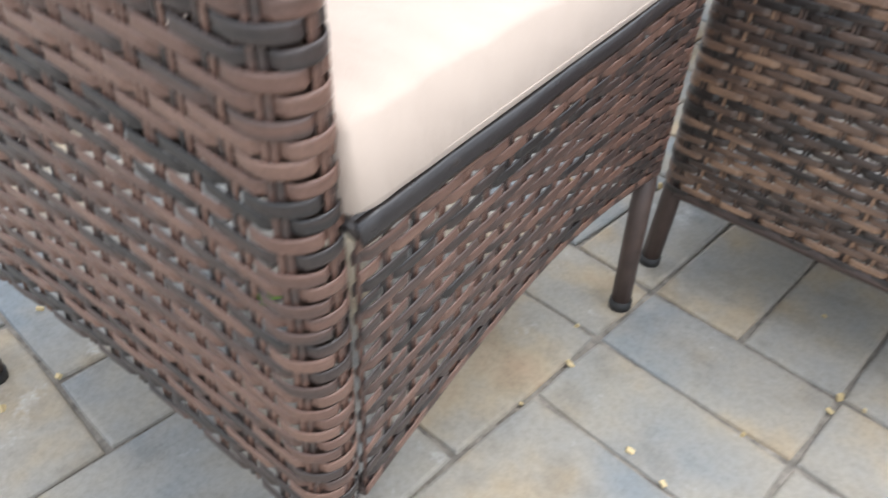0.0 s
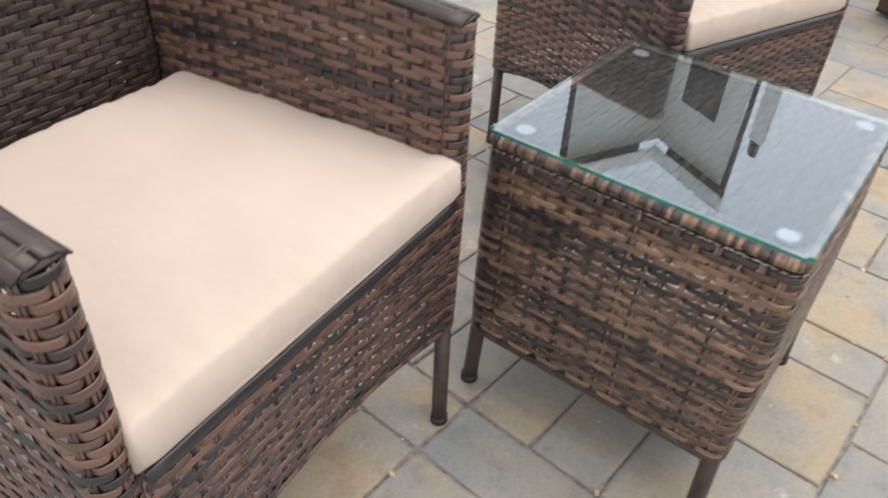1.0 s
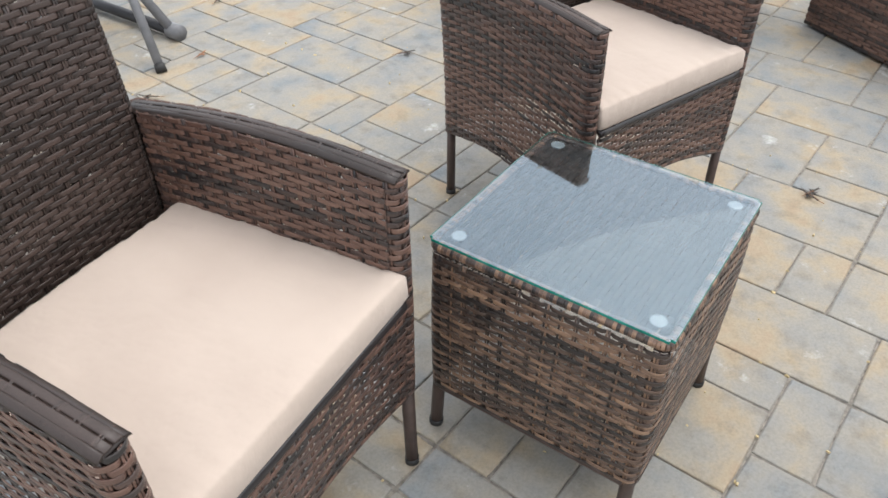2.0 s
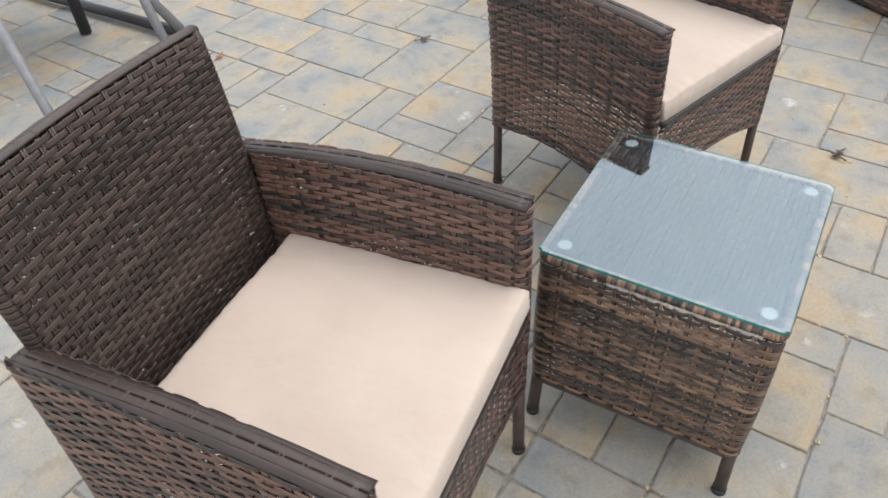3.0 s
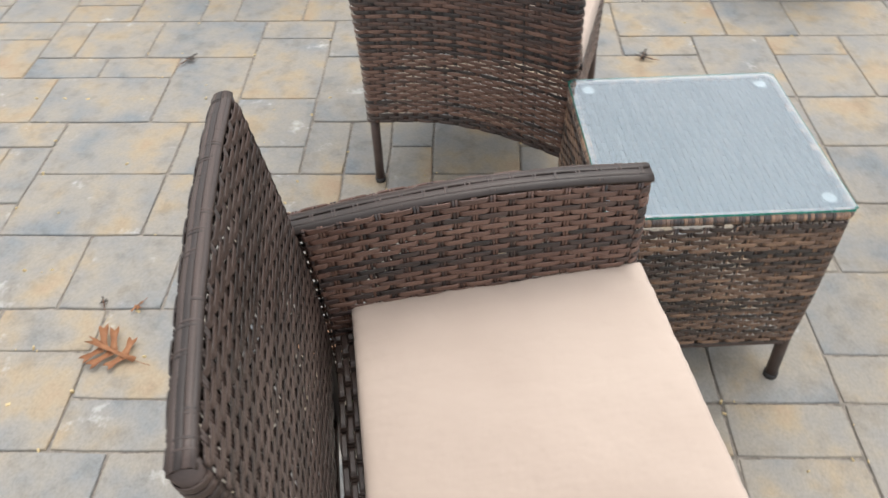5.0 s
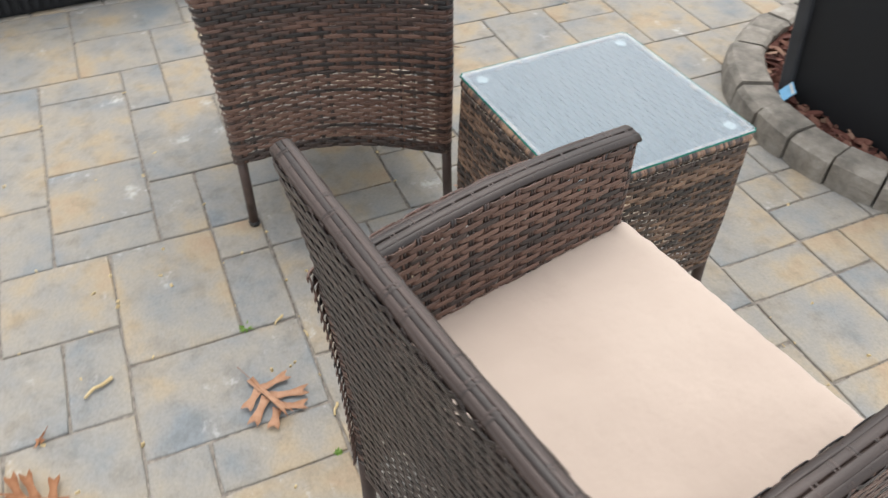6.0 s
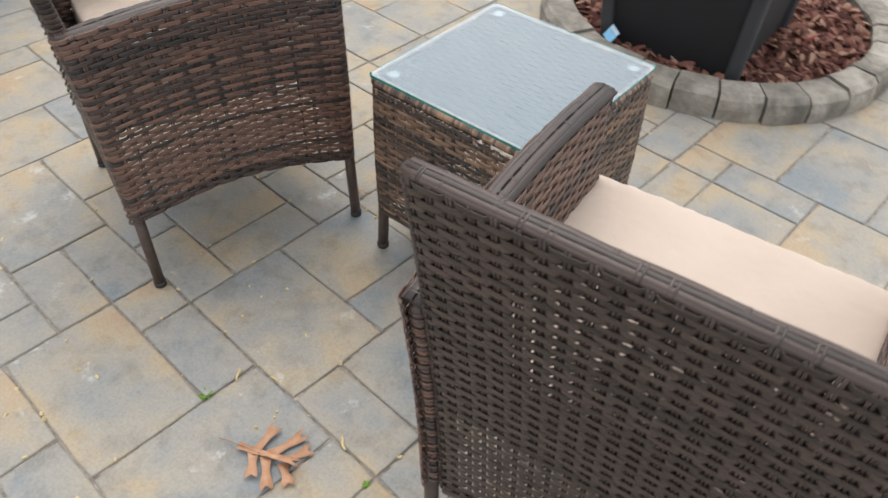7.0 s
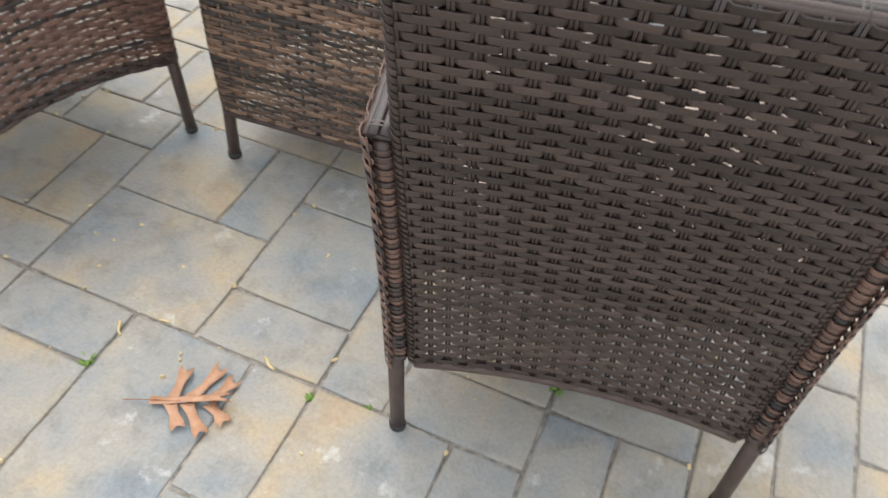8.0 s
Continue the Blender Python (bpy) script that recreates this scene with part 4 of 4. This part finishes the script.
def build_house():
    """Two wings that meet in an inner corner, eaves above, a pale dark-tipped post at one end."""
    corner = Vector((9.46, 2.86, 0))
    house = thing("house", "cream-sided two-storey house with white fascia boards and grey roof", "house", pose(*corner))
    eave = 5.47
    for end, span in ((Vector((7.93, 3.57, 0)), 1), (Vector((8.81, 1.63, 0)), -1)):
        along = end - corner
        length = along.length
        along = along.normalized()
        back = (end - Vector((0.2, -0.2, 0))).normalized()
        turn = Matrix((along, back, (0, 0, 1))).transposed().to_4x4()
        bm = bmesh.new()
        bmesh.ops.create_cube(bm, size=1, matrix=turn @ Matrix.Translation((length / 2, 2.0, eave / 2 - 0.03)) @ Matrix.Diagonal((length, 4.0, eave + 0.06, 1)))
        bmesh.ops.recalc_face_normals(bm, faces=bm.faces)
        wall = part("wall", bm, SIDING, house)
        for k in range(35):
            bm = bmesh.new()
            bmesh.ops.create_cube(bm, size=1, matrix=turn @ Matrix.Translation((length / 2, -0.012, 0.1 + k * 0.15)) @ Matrix.Rotation(-0.06, 4, "X") @ Matrix.Diagonal((length - 0.06, 0.024, 0.145, 1)))
            part("siding_board", bm, SIDING, wall)
        bm = bmesh.new()
        ring = [(-0.30, 0.0), (1.9, 1.35), (4.1, 0.0), (4.1, 0.14), (1.9, 1.52), (-0.30, 0.14)]
        va, vb = ([bm.verts.new(turn @ Vector((x, y, eave + z))) for y, z in ring] for x in (0.0, length + 0.12))
        bm.faces.new(va), bm.faces.new(vb[::-1])
        for i in range(6):
            bm.faces.new((va[i], vb[i], vb[i - 5], va[i - 5]))
        bmesh.ops.recalc_face_normals(bm, faces=bm.faces)
        roof = part("roof", bm, ROOF, house)
        bm = bmesh.new()
        bmesh.ops.create_cube(bm, size=1, matrix=turn @ Matrix.Translation((length / 2 + 0.06, -0.325, eave + 0.06)) @ Matrix.Diagonal((length + 0.12, 0.04, 0.2, 1)))
        part("fascia", bm, TRIM, roof, "white fascia board")
        if span < 0:
            win = house
            for name, mat, sx, sz, dy in (("window", TRIM, 0.86, 1.35, -0.05), ("pane", PANE, 0.70, 1.15, -0.062)):
                bm = bmesh.new()
                bmesh.ops.create_cube(bm, size=1, matrix=turn @ Matrix.Translation((0.62, dy, 4.1)) @ Matrix.Diagonal((sx, 0.05, sz, 1)))
                win = part(name, bm, mat, win)
            # pale dark-tipped shape known only from its mirror image, built as a post
            bm = bmesh.new()
            bmesh.ops.create_cube(bm, size=1, matrix=turn @ Matrix.Translation((length + 0.32, 0.2, 2.3)) @ Matrix.Diagonal((0.26, 0.3, 4.7, 1)))
            bmesh.ops.bevel(bm, geom=list(bm.edges), offset=0.02, segments=2, affect="EDGES")
            shaft = part("chimney", bm, TRIM, house, "pale upright post beside the house")
            bm = bmesh.new()
            bmesh.ops.create_cone(bm, cap_ends=True, segments=14, radius1=0.10, radius2=0.085, depth=0.24, matrix=turn @ Matrix.Translation((length + 0.32, 0.2, 4.76)))
            part("chimney_cap", bm, PANE, shaft, "dark tip of the pale post")


build_house()


# ---- pavers, piece by piece: letters mark which cells of the patio's grid form one piece ----
LAYOUT = [
    "aaddccbbcdddbcddccabbaacddaddaa",
    "ccbbbabbadddacabccaccaacbcaccbb",
    "ccbbbabbabccabababbccdeebcbccaa",
    "ccaaccceebccdbeeabbccdeeadbadaa",
    "bbaaccceeaccdaddcbbdaabcadcadcb",
    "addbbbdbbadbbabbcaadccbcbbcbbcb",
    "addbbbdaccdbbccddaabccaabbaddda",
    "bddaaccaccabbccddaabddaaddaddda",
    "bccaaccdccaddccddcccddbbddcbbcc",
    "accbbccdabbddaabbcccddaaabcbbaa",
    "accbbaababbccaacaabbbcaaababbaa",
    "bbabbaabccaabbbcaabbbceeddaddaa",
    "ccacddcddbaabbbddeeeaaeeddbddbc",
    "ccbcbacddbaaccacceeeccbbddbddbc",
    "aabababbaccbbbddaaffccbbcaaccad",
    "aadaddccaddbbbacccffaabbcaaccad",
    "bbdeeecceddaccacccffaaeeeaabbbc",
    "bbceeeddeccaccffddbbaaeeeccbbbc",
    "bbcbbaababbeeedbddbbdddbbcceeea",
    "aaabbaabacceeedbccaadddbbcceeea",
    "aaaddccceddaabaaccaabccbbaadbbc",
    "cccddccceddaabaabbaabccddaadbbc",
    "cccbbaabbabbccaaccdddccddcbcbba",
    "aaabbaabbabbddbbccdddaabbcbcdda",
    "aaabbaaeedecddaaeeaabaabbaaaddc",
    "ccddccddcceaebaaeeaabddccaaabbc",
    "ccddccddccdaecaaeecccddccdddbba",
    "aabbccddccdbbcddbbcccddccdddcda",
    "aabbaabbbaabbaaabbaabbbaaabbcdb",
    "aabbaabbbaabbaaabbaabbbaaabbaab",
]
I0, J0 = -10, -13


def build_pavers():
    base = bmesh.new()
    bmesh.ops.create_grid(base, x_segments=1, y_segments=1, size=3.95)
    patio = part("pavement", base, SAND)
    patio.matrix_basis = PATIO @ Matrix.Translation((5.5 * LU, 2.0 * LU, -0.0050))
    tagged(patio, "patio of blended buff and grey concrete pavers", "pavement", kind="structure")
    shift = Matrix.Translation((-5.5 * LU, -2.0 * LU, 0.0050))
    shapes, seen, placed = {}, set(), []
    rows = LAYOUT[::-1]
    for j, row in enumerate(rows):
        for i, c in enumerate(row):
            if (i, j) in seen:
                continue
            w = h = 1
            while i + w < len(row) and row[i + w] == c and (i + w, j) not in seen:
                w += 1
            while j + h < len(rows) and rows[j + h][i] == c:
                h += 1
            seen.update((a, b) for a in range(i, i + w) for b in range(j, j + h))
            placed.append((i + I0, j + J0, w, h))

    def slab(w, h, k):
        """A paver with tumbled edges: slightly uneven outline and a worn, rounded arris."""
        rng = random.Random(w * 100 + h * 10 + k)
        ring = []
        hx, hy = w * LU / 2 - 0.0012, h * LU / 2 - 0.0012
        for x0, y0, x1, y1, n in ((-hx, -hy, hx, -hy, w), (hx, -hy, hx, hy, h), (hx, hy, -hx, hy, w), (-hx, hy, -hx, -hy, h)):
            for s in range(n * 2):
                f = s / (n * 2)
                j = 0.002 if s == 0 else 0.0
                ring.append((x0 + (x1 - x0) * f, y0 + (y1 - y0) * f, j + rng.uniform(0, 0.0010)))
        sh = Shell()
        rings = []
        for inset, z in ((0.0, -0.03), (0.0, -0.0035), (0.0014, -0.0010), (0.0045, 0.0)):
            r = []
            for x, y, j in ring:
                l = math.hypot(x, y)
                sx, sy = (math.copysign(1, x) if abs(abs(x) - hx) < 1e-6 else 0), (math.copysign(1, y) if abs(abs(y) - hy) < 1e-6 else 0)
                r.append(Vector((x - sx * (inset + j), y - sy * (inset + j), z)))
            rings.append(r)
        sh.sweep(rings)
        me = bpy.data.meshes.new("paver")
        me.from_pydata([tuple(p) for p in sh.v], [], sh.f)
        me.materials.append(PAVER)
        return me

    rng = random.Random(77)
    placed.sort(key=lambda p: (p[0] + p[2] / 2 - 1) ** 2 + (p[1] + p[3] / 2) ** 2)
    for n, (i, j, w, h) in enumerate(placed):
        k = rng.randrange(2)
        if (w, h, k) not in shapes:
            shapes[w, h, k] = slab(w, h, k)
        ob = new("paver", shapes[w, h, k])
        ob.parent = patio
        ob.matrix_basis = shift @ Matrix.Translation(((i + w / 2) * LU, (j + h / 2) * LU, rng.uniform(-0.0014, 0.0006))) @ pose(0, 0, 0, rng.uniform(-0.25, 0.25), rng.uniform(-0.25, 0.25), rng.uniform(-0.3, 0.3))

    # the same paving further out, joined
    far, rng = Shell(), random.Random(5)
    taken = {(i + a, j + b) for i, j, w, h in placed for a in range(w) for b in range(h)}
    for j in range(-32, 36):
        for i in range(-28, 40):
            if (i, j) in taken:
                continue
            w, h = rng.choice(((2, 2), (3, 2), (2, 3), (2, 1), (1, 2), (3, 2), (2, 2)))
            while any((i + a, j + b) in taken for a in range(w) for b in range(h)):
                w, h = (w - 1, h) if w >= h and w > 1 else (w, h - 1)
            taken.update((i + a, j + b) for a in range(w) for b in range(h))
            x0, y0, x1, y1 = i * LU + 0.002, j * LU + 0.002, (i + w) * LU - 0.002, (j + h) * LU - 0.002
            lift = rng.uniform(-0.0014, 0.0006)
            far.sweep([[PATIO @ Vector((x, y, z + lift)) for x, y in ((x0 + e, y0 + e), (x1 - e, y0 + e), (x1 - e, y1 - e), (x0 + e, y1 - e))] for e, z in ((0.0, -0.03), (0.0, -0.0035), (0.0045, 0.0))])
    tagged(far.link("far_pavers", PAVER, smooth=False), "blended buff and grey concrete pavers further off", "pavers", kind="stuff")


build_pavers()
